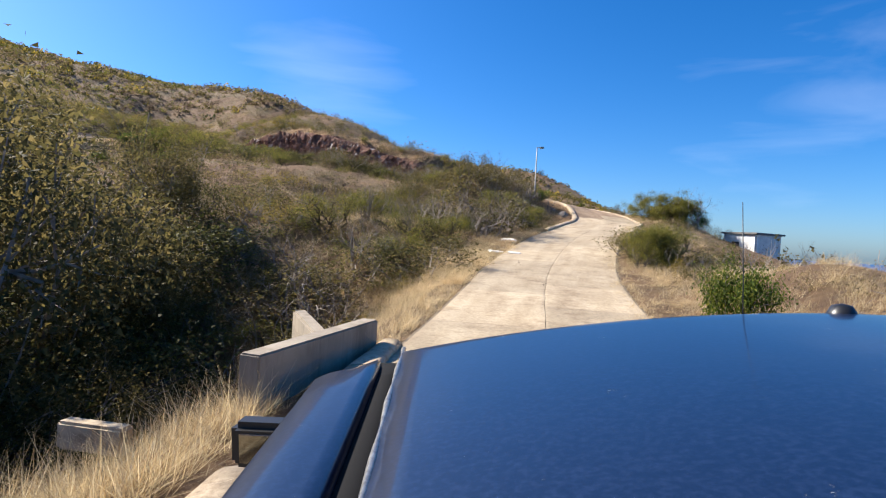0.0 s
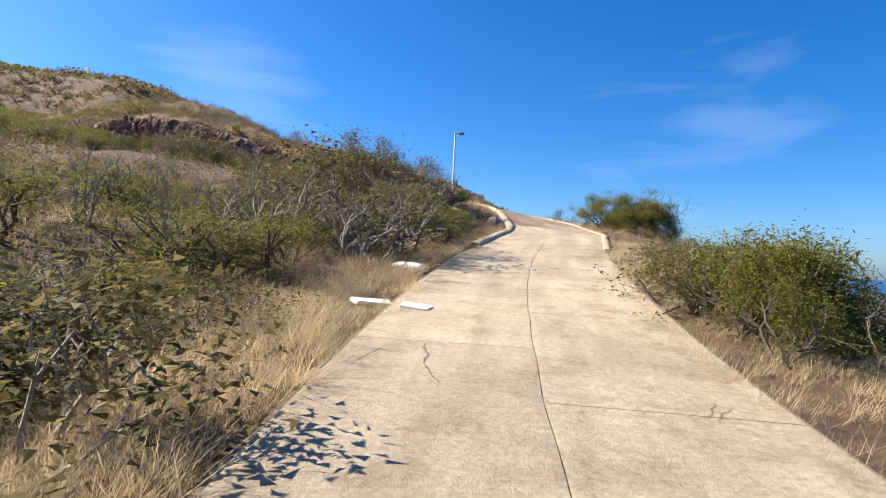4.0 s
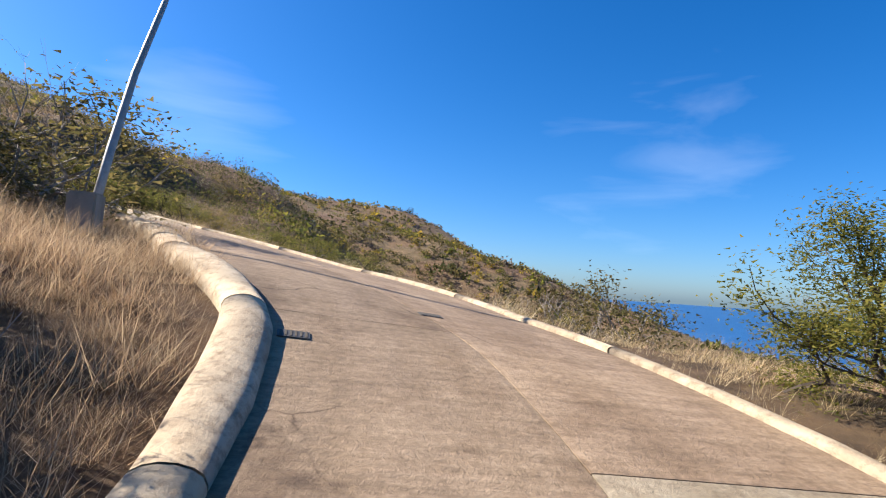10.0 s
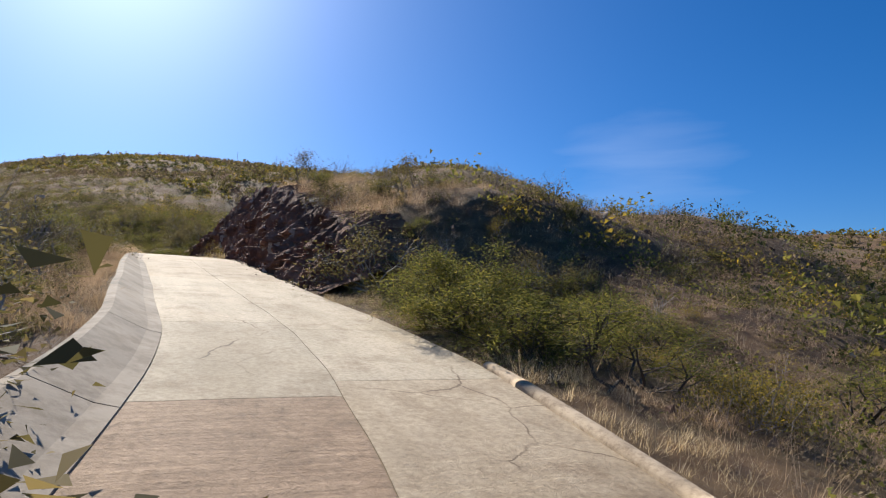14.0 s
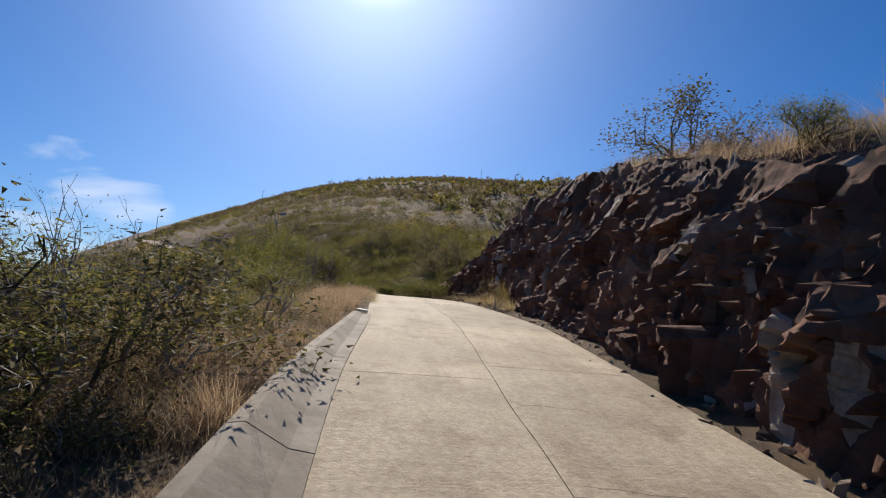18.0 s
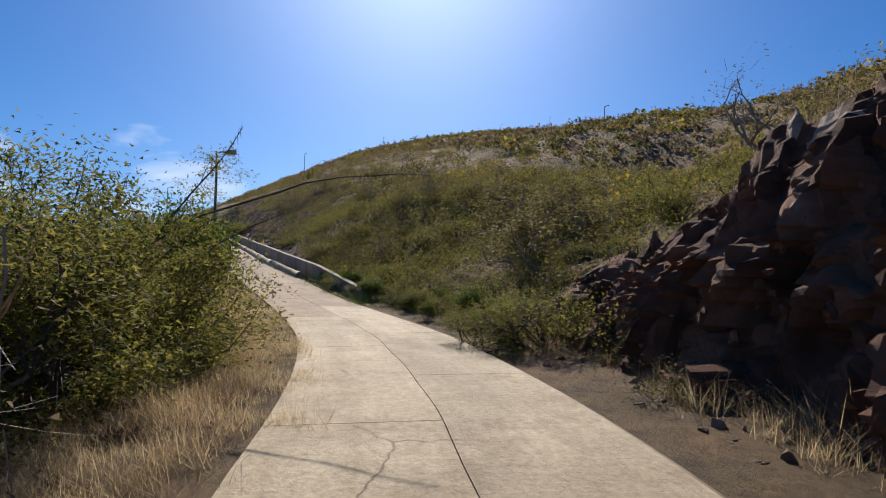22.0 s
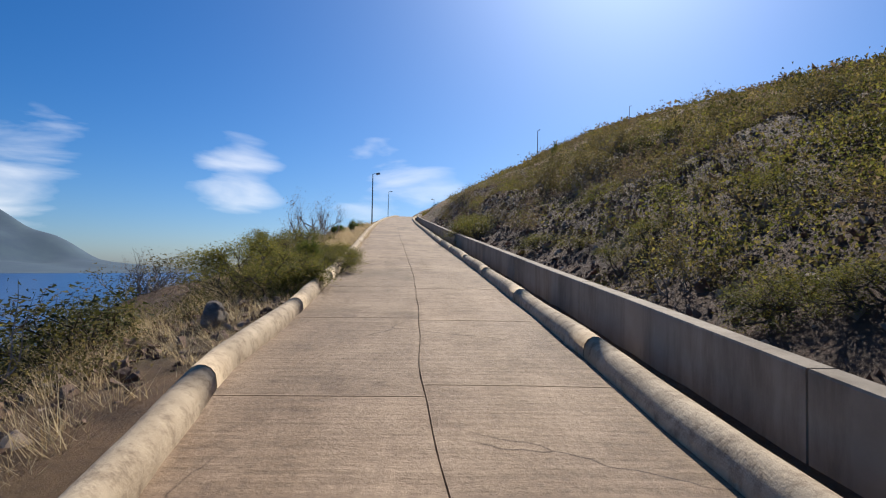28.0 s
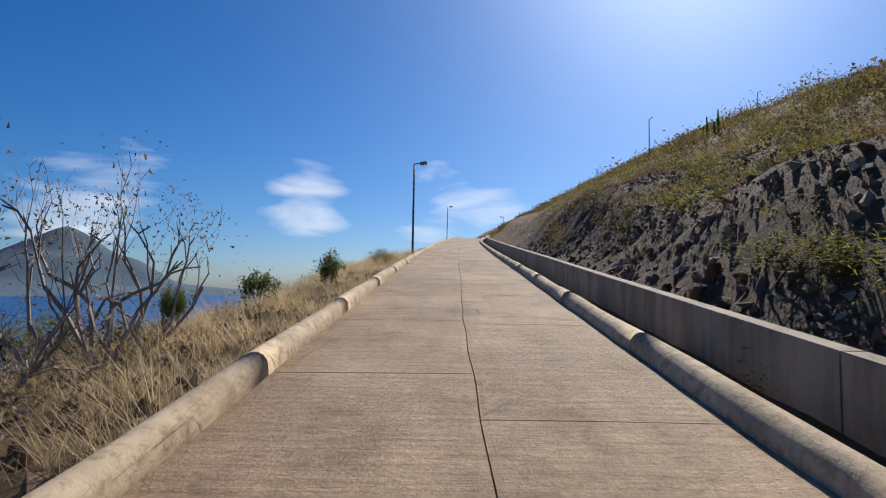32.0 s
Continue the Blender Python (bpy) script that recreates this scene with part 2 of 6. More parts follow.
ROCK = material("brown_rock", rough=0.92)
_n, _l, _p = nodes_of(ROCK)
_p.inputs["Specular IOR Level"].default_value = 0.25
_c = ramp(ROCK, noise_tex(ROCK, 0.7, 9, 0.7), [(0.3, (0.13, 0.062, 0.044)), (0.5, (0.27, 0.145, 0.10)), (0.66, (0.39, 0.24, 0.17)), (0.8, (0.48, 0.36, 0.29))])
_info = _n.new("ShaderNodeObjectInfo")
_d = ramp(ROCK, _info.outputs["Random"], [(0.0, (0.7, 0.66, 0.66)), (0.75, (1.0, 0.95, 0.9)), (1.0, (1.6, 1.6, 1.55))])
_tc2 = _n.new("ShaderNodeTexCoord")
_mp = _n.new("ShaderNodeMapping")
_mp.inputs["Scale"].default_value = (1.0, 1.0, 0.45)
_l.new(_tc2.outputs["Object"], _mp.inputs[0])
_vo = _n.new("ShaderNodeTexVoronoi")
_vo.inputs["Scale"].default_value = 2.2
_l.new(_mp.outputs[0], _vo.inputs[0])
_sep = _n.new("ShaderNodeSeparateColor")
_l.new(_vo.outputs["Color"], _sep.inputs[0])
_blocks = ramp(ROCK, _sep.outputs[0], [(0.0, (0.55, 0.5, 0.48)), (0.6, (1.0, 0.96, 0.92)), (1.0, (1.25, 1.15, 1.05))])
_pale = _n.new("ShaderNodeMath")
_pale.operation = "MULTIPLY"
_l.new(ramp(ROCK, _sep.outputs[1], [(0.80, (0, 0, 0)), (0.84, (1, 1, 1))]), _pale.inputs[0])
_l.new(ramp(ROCK, noise_tex(ROCK, 0.23, 5, 0.6), [(0.50, (0, 0, 0)), (0.58, (1, 1, 1))]), _pale.inputs[1])
_c = mix(ROCK, 1.0, mix(ROCK, 1.0, _c, _d, "MULTIPLY"), _blocks, "MULTIPLY")
colour(ROCK, mix(ROCK, _pale.outputs[0], _c, ramp(ROCK, noise_tex(ROCK, 5, 8, 0.7), [(0.3, (0.28, 0.21, 0.17)), (0.65, (0.56, 0.47, 0.40))])))
bump(ROCK, noise_tex(ROCK, 9, 10, 0.85), 1.0, 0.09)

STONE = material("scree_stone", rough=0.9)
_n, _l, _p = nodes_of(STONE)
_geo = _n.new("ShaderNodeNewGeometry")
_c = ramp(STONE, _geo.outputs["Random Per Island"], [(0.0, (0.085, 0.042, 0.025)), (0.5, (0.17, 0.096, 0.06)), (0.85, (0.29, 0.19, 0.13)), (1.0, (0.48, 0.37, 0.28))])
_d = ramp(STONE, noise_tex(STONE, 4, 7, 0.7), [(0.3, (0.6, 0.58, 0.55)), (0.65, (1, 1, 1))])
colour(STONE, mix(STONE, 0.8, _c, _d, "MULTIPLY"))
bump(STONE, noise_tex(STONE, 9, 7, 0.7), 0.7, 0.05)

SOIL = material("dark_stony_soil", rough=0.95)
_c = ramp(SOIL, noise_tex(SOIL, 0.5, 8, 0.7), [(0.3, (0.055, 0.026, 0.015)), (0.6, (0.115, 0.06, 0.034)), (0.75, (0.16, 0.095, 0.045))])
colour(SOIL, mix(SOIL, 0.8, _c, ramp(SOIL, noise_tex(SOIL, 7, 8, 0.8), [(0.35, (0.35, 0.32, 0.3)), (0.62, (1.2, 1.15, 1.1))]), "MULTIPLY"))
bump(SOIL, noise_tex(SOIL, 8, 9, 0.8), 1.0, 0.12)

PALE_STONE = material("pale_limestone", rough=0.9)
colour(PALE_STONE, ramp(PALE_STONE, noise_tex(PALE_STONE, 2.5, 8, 0.7), [(0.3, (0.13, 0.10, 0.08)), (0.55, (0.27, 0.225, 0.185)), (0.75, (0.44, 0.39, 0.33))]))
bump(PALE_STONE, noise_tex(PALE_STONE, 6, 8, 0.75), 0.9, 0.1)

SEA = material("sea_water", (0.004, 0.05, 0.17), 0.3)
colour(SEA, ramp(SEA, noise_tex(SEA, 0.02, 6, 0.65), [(0.35, (0.003, 0.04, 0.14)), (0.7, (0.006, 0.07, 0.22))]))
bump(SEA, noise_tex(SEA, 0.25, 6, 0.65), 0.5, 0.6)
# far forest, with the haze of distance painted into its base colour as blue
ISLAND = material("haze_tinted_forest", rough=0.95)
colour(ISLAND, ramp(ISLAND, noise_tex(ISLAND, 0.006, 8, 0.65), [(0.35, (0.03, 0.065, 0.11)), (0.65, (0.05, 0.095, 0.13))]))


def painted(name, base, rough, metal=0.0, wear=0.25, scale=8):
    m = material(name, base, rough, metal)
    dark = tuple(v * (1 - wear) for v in base)
    light = tuple(min(1, v * (1 + wear * 0.5)) for v in base)
    colour(m, ramp(m, noise_tex(m, scale, 7, 0.7), [(0.35, dark), (0.65, light)]))
    bump(m, noise_tex(m, scale * 4, 5), 0.1, 0.005)
    return m


STEEL = painted("galvanised_steel", (0.33, 0.30, 0.27), 0.55, 0.4)
DARK_STEEL = painted("weathered_dark_steel", (0.09, 0.085, 0.08), 0.6, 0.3)
LAMP_HEAD = painted("lamp_housing_grey", (0.30, 0.27, 0.22), 0.5, 0.2)
LAMP_LENS = material("lamp_lens", (0.75, 0.72, 0.6), 0.25)
WHITE_WALL = painted("white_limewash", (0.72, 0.69, 0.64), 0.9, 0, 0.25, 1.5)
ROOF_GREY = painted("dark_roof_slab", (0.16, 0.15, 0.14), 0.85, 0, 0.3, 2)
DARK_GAP = material("dark_opening", (0.02, 0.02, 0.022), 0.8)
WHITE_SLAB = painted("broken_white_concrete", (0.78, 0.74, 0.68), 0.85, 0, 0.2, 5)
WOOD_POLE = painted("weathered_wood", (0.10, 0.08, 0.06), 0.9)


def leafy(name, stops, rough=0.55, glow=0.35):
    """Leaves that vary one by one, and let some light through."""
    m = material(name, rough=max(rough, 0.65))
    n, l, p = nodes_of(m)
    p.inputs["Specular IOR Level"].default_value = 0.15
    g = n.new("ShaderNodeNewGeometry")
    c = ramp(m, g.outputs["Random Per Island"], stops)
    c = mix(m, 0.5, c, ramp(m, noise_tex(m, 0.35, 3), [(0.35, (0.6, 0.62, 0.55)), (0.65, (1.15, 1.1, 1.0))]), "MULTIPLY")
    colour(m, c)
    t = n.new("ShaderNodeBsdfTranslucent")
    l.new(c, t.inputs[0])
    x = n.new("ShaderNodeMixShader")
    x.inputs[0].default_value = glow
    l.new(p.outputs[0], x.inputs[1])
    l.new(t.outputs[0], x.inputs[2])
    l.new(x.outputs[0], n["Material Output"].inputs[0])
    return m


ACACIA_LEAF = leafy("acacia_leaf", [(0.0, (0.085, 0.093, 0.024)), (0.6, (0.183, 0.178, 0.038)), (1.0, (0.323, 0.264, 0.064))], 0.7, 0.55)
OLIVE_LEAF = leafy("olive_leaf", [(0.0, (0.070, 0.064, 0.025)), (0.6, (0.148, 0.121, 0.046)), (1.0, (0.262, 0.197, 0.078))], 0.7, 0.5)
YELLOW_LEAF = leafy("yellowing_leaf", [(0.0, (0.12, 0.10, 0.028)), (0.5, (0.27, 0.20, 0.038)), (1.0, (0.50, 0.35, 0.05))], 0.7, 0.5)
DARK_LEAF = leafy("dark_green_leaf", [(0.0, (0.038, 0.043, 0.015)), (0.6, (0.081, 0.083, 0.025)), (1.0, (0.170, 0.145, 0.043))], 0.6, 0.36)
BROAD_LEAF = leafy("broad_green_leaf", [(0.0, (0.054, 0.086, 0.016)), (0.6, (0.108, 0.153, 0.027)), (1.0, (0.270, 0.270, 0.045))], 0.6, 0.45)
BROWN_LEAF = leafy("dry_brown_leaf", [(0.0, (0.104, 0.072, 0.052)), (0.6, (0.208, 0.152, 0.104)), (1.0, (0.320, 0.240, 0.152))], 0.9, 0.42)
STRAW = leafy("dry_straw", [(0.0, (0.38, 0.265, 0.14)), (0.5, (0.64, 0.485, 0.28)), (1.0, (0.82, 0.68, 0.46))], 0.8, 0.48)
RED_STRAW = leafy("reddish_dry_grass", [(0.0, (0.28, 0.18, 0.11)), (0.5, (0.48, 0.335, 0.215)), (1.0, (0.64, 0.49, 0.33))], 0.85, 0.48)
GREEN_GRASS = leafy("green_weeds", [(0.0, (0.05, 0.08, 0.015)), (0.6, (0.11, 0.17, 0.03)), (1.0, (0.2, 0.24, 0.05))], 0.7, 0.3)
BARK = painted("grey_bark", (0.26, 0.215, 0.18), 0.9, 0, 0.4, 12)
DARK_BARK = painted("dark_bark", (0.075, 0.055, 0.042), 0.9, 0, 0.4, 12)

# ---- mesh helpers ----


def mesh_of(name, verts, faces, mat, smooth=False):
    me = bpy.data.meshes.new(name)
    me.from_pydata([tuple(v) for v in verts], [], [tuple(f) for f in faces])
    me.materials.append(mat)
    if smooth:
        me.polygons.foreach_set("use_smooth", [True] * len(me.polygons))
    me.update()
    return me


# ---- road line ----
ROAD_NODES = np.array([
    (-3.3, -42.0, -1.6), (-2.0, -28.2, -1.1), (-0.7, -14.1, -0.55), (0.3, -3.6, -0.14), (1.1, 5.5, 0.1), (2.1, 12.7, 0.22), (4.1, 22.7, 0.92),
    (7.7, 34.3, 2.13), (11.6, 44.9, 3.33), (14.0, 52.3, 4.22), (14.2, 59.5, 5.78), (10.8, 66.8, 6.85), (4.2, 72.2, 8.1),
    (-4.2, 76.6, 9.43), (-14.1, 82.1, 10.96), (-22.9, 87.5, 12.09), (-31.3, 91.9, 12.83), (-39.8, 94.1, 13.15),
    (-48.8, 94.4, 13.73), (-60.1, 94.0, 14.99), (-72.9, 94.8, 16.03), (-85.9, 95.0, 17.33), (-112.8, 94.9, 20.17),
    (-141.6, 95.3, 23.22), (-170.4, 96.3, 26.25), (-199.2, 98.8, 29.28), (-230.0, 104.0, 31.0)])


def spline(nodes, step=0.5):
    """A smooth line through the nodes, sampled at even steps."""
    p = np.vstack([2 * nodes[0] - nodes[1], nodes, 2 * nodes[-1] - nodes[-2]])
    out = []
    for i in range(1, len(p) - 2):
        for u in np.linspace(0, 1, 24, endpoint=False):
            a, b, c, d = p[i - 1], p[i], p[i + 1], p[i + 2]
            out.append(0.5 * (2 * b + (c - a) * u + (2 * a - 5 * b + 4 * c - d) * u * u + (3 * b - a - 3 * c + d) * u ** 3))
    out.append(p[-2])
    out = np.array(out)
    s = np.concatenate([[0], np.cumsum(np.linalg.norm(np.diff(out[:, :2], axis=0), axis=1))])
    k = np.arange(0, s[-1], step)
    return np.stack([np.interp(k, s, out[:, j]) for j in range(3)], 1), k


LINE, LINE_S = spline(ROAD_NODES)
_t = np.gradient(LINE[:, :2], axis=0)
_t /= np.linalg.norm(_t, axis=1)[:, None]
RIGHT = np.stack([_t[:, 1], -_t[:, 0]], 1)


def bank(s):
    """Fall of the road toward its outer side, round the bend."""
    return np.interp(s, [94, 100, 104, 110, 115, 121], [0, 0.05, 0.12, 0.12, 0.05, 0])


def along(s, lat=0.0, up=0.0):
    """A place by the road: metres along it, metres to the right of its middle, metres above it."""
    x, y, z = (np.interp(s, LINE_S, LINE[:, j]) for j in range(3))
    rx, ry = np.interp(s, LINE_S, RIGHT[:, 0]), np.interp(s, LINE_S, RIGHT[:, 1])
    return np.array([x + rx * lat, y + ry * lat, z + up - bank(s) * np.clip(lat, -2, 5)])


def half_widths(s):
    left = np.interp(s, [0, 60, 72, 79, 86, 93, 97, 102, 105.5, 110, 115, 119, 124, 130, 138, 143, 147, 154, 163, 170, 178, 187, 192, 198, 206, 400],
                     [2.1, 2.1, 2.5, 2.6, 2.4, 2.1, 1.8, 1.8, 2.6, 2.5, 2.15, 1.8, 1.35, 1.15, 1.25, 1.5, 1.65, 2.0, 1.8, 1.3, 1.0, 1.0, 1.7, 2.75, 3.0, 3.0])
    right = np.interp(s, [0, 85, 92, 96, 100, 104, 112, 120, 126, 131, 144, 150, 156, 162, 170, 178, 183, 190, 205, 225, 242, 400], [2.35, 2.9, 3.3, 3.7, 3.2, 2.4, 2.5, 3.1, 3.5, 3.35, 3.2, 3.0, 2.3, 1.85, 2.0, 1.6, 1.7, 1.5, 1.42, 1.5, 1.8, 1.9])
    return left, right


def road_coords(x, y):
    """Metres along the road, signed metres to the right of its middle, and its height, for arrays of places."""
    x, y = np.asarray(x, float).ravel(), np.asarray(y, float).ravel()
    s, lat, z = np.empty(len(x)), np.empty(len(x)), np.empty(len(x))
    for a in range(0, len(x), 20000):
        dx, dy = x[a:a + 20000, None] - LINE[None, :, 0], y[a:a + 20000, None] - LINE[None, :, 1]
        k = np.argmin(dx * dx + dy * dy, axis=1)
        j = np.arange(len(k))
        d = np.hypot(dx[j, k], dy[j, k])
        side = np.sign(dx[j, k] * RIGHT[k, 0] + dy[j, k] * RIGHT[k, 1])
        s[a:a + 20000], lat[a:a + 20000], z[a:a + 20000] = LINE_S[k], d * np.where(side == 0, 1, side), LINE[k, 2]
    return s, lat, z - bank(s) * np.clip(lat, -2, 5)


# ---- land ----
SEA_LEVEL = -22.0
NORTH_HILL = [(-39.2, 100.1, 14.1), (-46.0, 99.9, 14.2), (-52.3, 99.8, 14.8), (-58.1, 99.5, 15.7), (-43.8, 103.9, 15.6), (-51.4, 103.8, 16.2), (-58.2, 103.5, 17.4),
              (-94, 117, 27.2), (-66, 135, 21.4), (-46, 143, 32.8), (-26, 148, 23.0), (10, 150, 12.0), (41, 144, 8.5), (-65, 177, 43.6), (-92, 182, 45.0), (-41, 165, 35.5), (-24, 128, 26.8), (7, 104, 14.5), (0, 197, 25.7), (55, 191, 12.7), (59, 365, 44.9), (30, 290, 18.9),
              (-18, 211, 23.0), (24, 120, -2.4), (-43, 122, 21.5), (-34, 112, 23.3), (-20, 100, 11.0), (-30, 104, 18.3), (-6, 95, 11.5)]
WEST_HILL = [(-65, 117, 22.5), (-78, 113, 23.6), (-115, 142, 37.9), (-118, 190, 51.4), (-138, 118, 33.5), (-129, 137, 39.0), (-188, 175, 54.7), (-170, 197, 48.8), (-170, 111, 31.7), (-164, 127, 39.8), (-209, 186, 60.9),
             (-225, 163, 61.2), (-227, 221, 74.0), (-330, 330, 112.6), (-420, 480, 147.1), (-420, 110, 50.7)]
SOUTH_SLOPE = [(6.7, 50.3, 4.7), (8.0, 56.2, 6.0), (0.6, 52.6, 5.9), (1.5, 56.6, 7.2),
               (-72, 88.3, 15.0), (-85, 88, 16.5), (-100, 87.8, 18.0), (-116, 87.6, 19.5), (-55, 82, 7.3), (-90, 78, 12.4), (-90, 60, -2.7), (-130, 80, 15.9), (-130, 40, -17.2), (-60, 45, -1.2), (-25, 31, 3.9), (-32, 62, 7.7), (-10, 50, 3.7), (2, 55, 8.3), (-10, 27, 1.0), (-5.6, 9.6, -4.4), (-6.2, 13, -5.2), (-8.2, 17, -4.8), (-9, 10, -3.0), (-7.5, 14.5, -4.2), (-12.5, 20, -2.6), (-20, 2, -1.5),
               (-40, 18, 3.1), (-20, 76, 11.2), (-200, 70, 15.2), (-200, 20, -25.1), (-420, -100, -66.3), (-70, -20, -21.8), (-25, -60, -9.9), (-8, -20, -2.0)]
EAST_SHORE = [(26, 50, 2.5), (20.6, 56, 5.0), (17.5, 50.5, 4.2), (20, 22, -0.7), (45, 40, -3.7), (40, 85, -9.2), (60, 100, -1.2), (90, 150, -5.6), (70, 0, -14.1), (120, 60, -25.9), (140, 250, -11.2), (210, 300, -39.5), (25, -30, -5.3), (0, -150, -39.6), (300, -100, -60.1),
              (300, 200, -49.6), (250, 480, -36.7), (60, 480, 26.9), (18, 0, -0.8)]
_spots = np.array(NORTH_HILL + WEST_HILL + SOUTH_SLOPE + EAST_SHORE + [tuple(q) for q in ROAD_NODES], float)


def _tps(r2):
    return np.where(r2 > 0, r2 * np.log(np.maximum(r2, 1e-9)), 0.0)


SPOT_N = len(_spots)
_K = np.zeros((SPOT_N + 3, SPOT_N + 3))
_K[:SPOT_N, :SPOT_N] = _tps(((_spots[:, None, :2] - _spots[None, :, :2]) ** 2).sum(-1)) + np.eye(SPOT_N) * 8.0
_K[:SPOT_N, SPOT_N:] = np.c_[np.ones(SPOT_N), _spots[:, :2]]
_K[SPOT_N:, :SPOT_N] = _K[:SPOT_N, SPOT_N:].T
SPOT_W = np.linalg.solve(_K, np.r_[_spots[:, 2], 0, 0, 0])


def smooth(a, b, v):
    u = np.clip((v - a) / (b - a), 0, 1)
    return u * u * (3 - 2 * u)


def ripple(x, y):
    return (np.sin(x * 0.9 + 1.3 * np.sin(y * 0.31)) * np.cos(y * 0.8 + np.sin(x * 0.23)) * 0.16 + np.sin(x * 0.21 + y * 0.17) * np.cos(y * 0.27 - x * 0.11) * 0.5)


def land(x, y):
    """Height of the ground, for arrays of places."""
    x, y = np.asarray(x, float).ravel(), np.asarray(y, float).ravel()
    z = np.empty(len(x))
    for a in range(0, len(x), 20000):
        xx, yy = x[a:a + 20000], y[a:a + 20000]
        z[a:a + 20000] = _tps((xx[:, None] - _spots[None, :, 0]) ** 2 + (yy[:, None] - _spots[None, :, 1]) ** 2) @ SPOT_W[:SPOT_N] + SPOT_W[SPOT_N] + SPOT_W[SPOT_N + 1] * xx + SPOT_W[SPOT_N + 2] * yy
    return shaped(z, x, y, *road_coords(x, y))


def shaped(z, x, y, s, lat, rz):
    """The natural slope z, cut down to the road's bed and cut steep beside the rock face."""
    wl, wr = half_widths(s)
    out = np.where(lat < 0, -lat - wl, lat - wr)
    z = z + ripple(x, y) * smooth(0.5, 6, out)
    w = smooth(0.4, 5.0, out)
    z = (rz - 0.07) * (1 - w) + z * w
    top = rz + np.interp(s, [131, 134, 140, 145, 150, 155, 160, 162, 165, 168, 171], [1.5, 2.6, 3.2, 4.0, 4.75, 5.25, 5.2, 4.9, 4.0, 2.4, 0.6]) * smooth(4.6, 6.7, lat) + np.clip(lat - 6.7, 0, 40) * 0.42
    w = smooth(128, 134, s) * (1 - smooth(168, 172, s)) * smooth(2.8, 3.6, lat) * (1 - smooth(8, 26, lat))
    return z * (1 - w) + (top + ripple(x * 2.3, y * 2.3) * 0.5 * smooth(5.5, 7, lat)) * w


def lines(lo, hi, fine_lo, fine_hi, step, grow=1.16):
    mid = list(np.arange(fine_lo, fine_hi + step, step))
    d, v = step, mid[-1]
    while v < hi:
        d *= grow
        v += d
        mid.append(v)
    d, v = step, mid[0]
    while v > lo:
        d *= grow
        v -= d
        mid.insert(0, v)
    return np.array(mid)


GX, GY = lines(-900, 900, -150, 45, 0.8), lines(-500, 900, -20, 130, 0.8)
_gx, _gy = np.meshgrid(GX, GY)
_gz = land(_gx, _gy)
_far = np.maximum(np.maximum(-420 - _gx, _gx - 300), np.maximum(-150 - _gy, _gy - 480)).ravel()
_gz = _gz - np.clip(_far, 0, None) * 0.4
_gz = np.maximum(_gz, SEA_LEVEL - 8)
_nx, _ny = len(GX), len(GY)
_i = (np.arange(_ny - 1)[:, None] * _nx + np.arange(_nx - 1)[None, :]).ravel()
_me = bpy.data.meshes.new("ground")
_me.from_pydata(np.c_[_gx.ravel(), _gy.ravel(), _gz].tolist(), [], np.c_[_i, _i + 1, _i + 1 + _nx, _i + _nx].tolist())
_me.materials.append(GROUND)
_me.polygons.foreach_set("use_smooth", [True] * len(_me.polygons))
ground = tagged(new("ground", _me), "dry stony hillside with sparse brown grass and soil", "ground", kind="structure")

_a = np.linspace(0, 2 * math.pi, 97)[:-1]
_v, _f = [(-60, 60, SEA_LEVEL)], []
for r in (150, 400, 900, 1800, 3200, 4700):
    _v += [(-60 + r * math.cos(t), 60 + r * math.sin(t), SEA_LEVEL) for t in _a]
for k in range(96):
    _f.append((0, 1 + k, 1 + (k + 1) % 96))
    for j in range(5):
        _f.append((1 + j * 96 + k, 1 + (j + 1) * 96 + k, 1 + (j + 1) * 96 + (k + 1) % 96, 1 + j * 96 + (k + 1) % 96))
tagged(new("water", mesh_of("water", _v, _f, SEA)), "deep blue sea with small waves reaching the horizon", "sea", kind="structure")

# ---- road ----


def sweep(name, s0, s1, profile, mat, step=0.5, smooth_=True, closed=True):
    """A strip or bar that follows the road; profile gives (right, up) points at s."""
    ss = np.arange(s0, s1 + 1e-6, step)
    v, f = [], []
    for s in ss:
        for lat, up in profile(s):
            v.append(along(s, lat, up))
    n = len(profile(s0))
    for i in range(len(ss) - 1):
        for j in range(n if closed else n - 1):
            a, b = i * n + j, i * n + (j + 1) % n
            f.append((a, b, b + n, a + n))
    if closed:
        f.append(tuple(range(n)))
        f.append(tuple(range((len(ss) - 1) * n, len(ss) * n))[::-1])
    return mesh_of(name, v, f, mat, smooth_)


def part(name, me, parent, label=""):
    """Links a mesh as one part under a thing or a part; the mesh is in the parent's own space."""
    o = new(name, me)
    o.parent = parent
    if label:
        o["label"] = label
    return o


def thing(name, place, label, category, group="", turn=0.0, kind=""):
    o = new(name)
    o.empty_display_size = 0.2
    o.matrix_basis = Matrix.Translation(Vector(place)) @ Matrix.Rotation(turn, 4, "Z")
    return tagged(o, label, category, group, kind)


def from_bm(name, bm, mat, smooth_=False):
    me = bpy.data.meshes.new(name)
    bmesh.ops.recalc_face_normals(bm, faces=bm.faces)
    if smooth_:
        for f in bm.faces:
            f.smooth = True
    bm.to_mesh(me)
    bm.free()
    me.materials.append(mat)
    return me


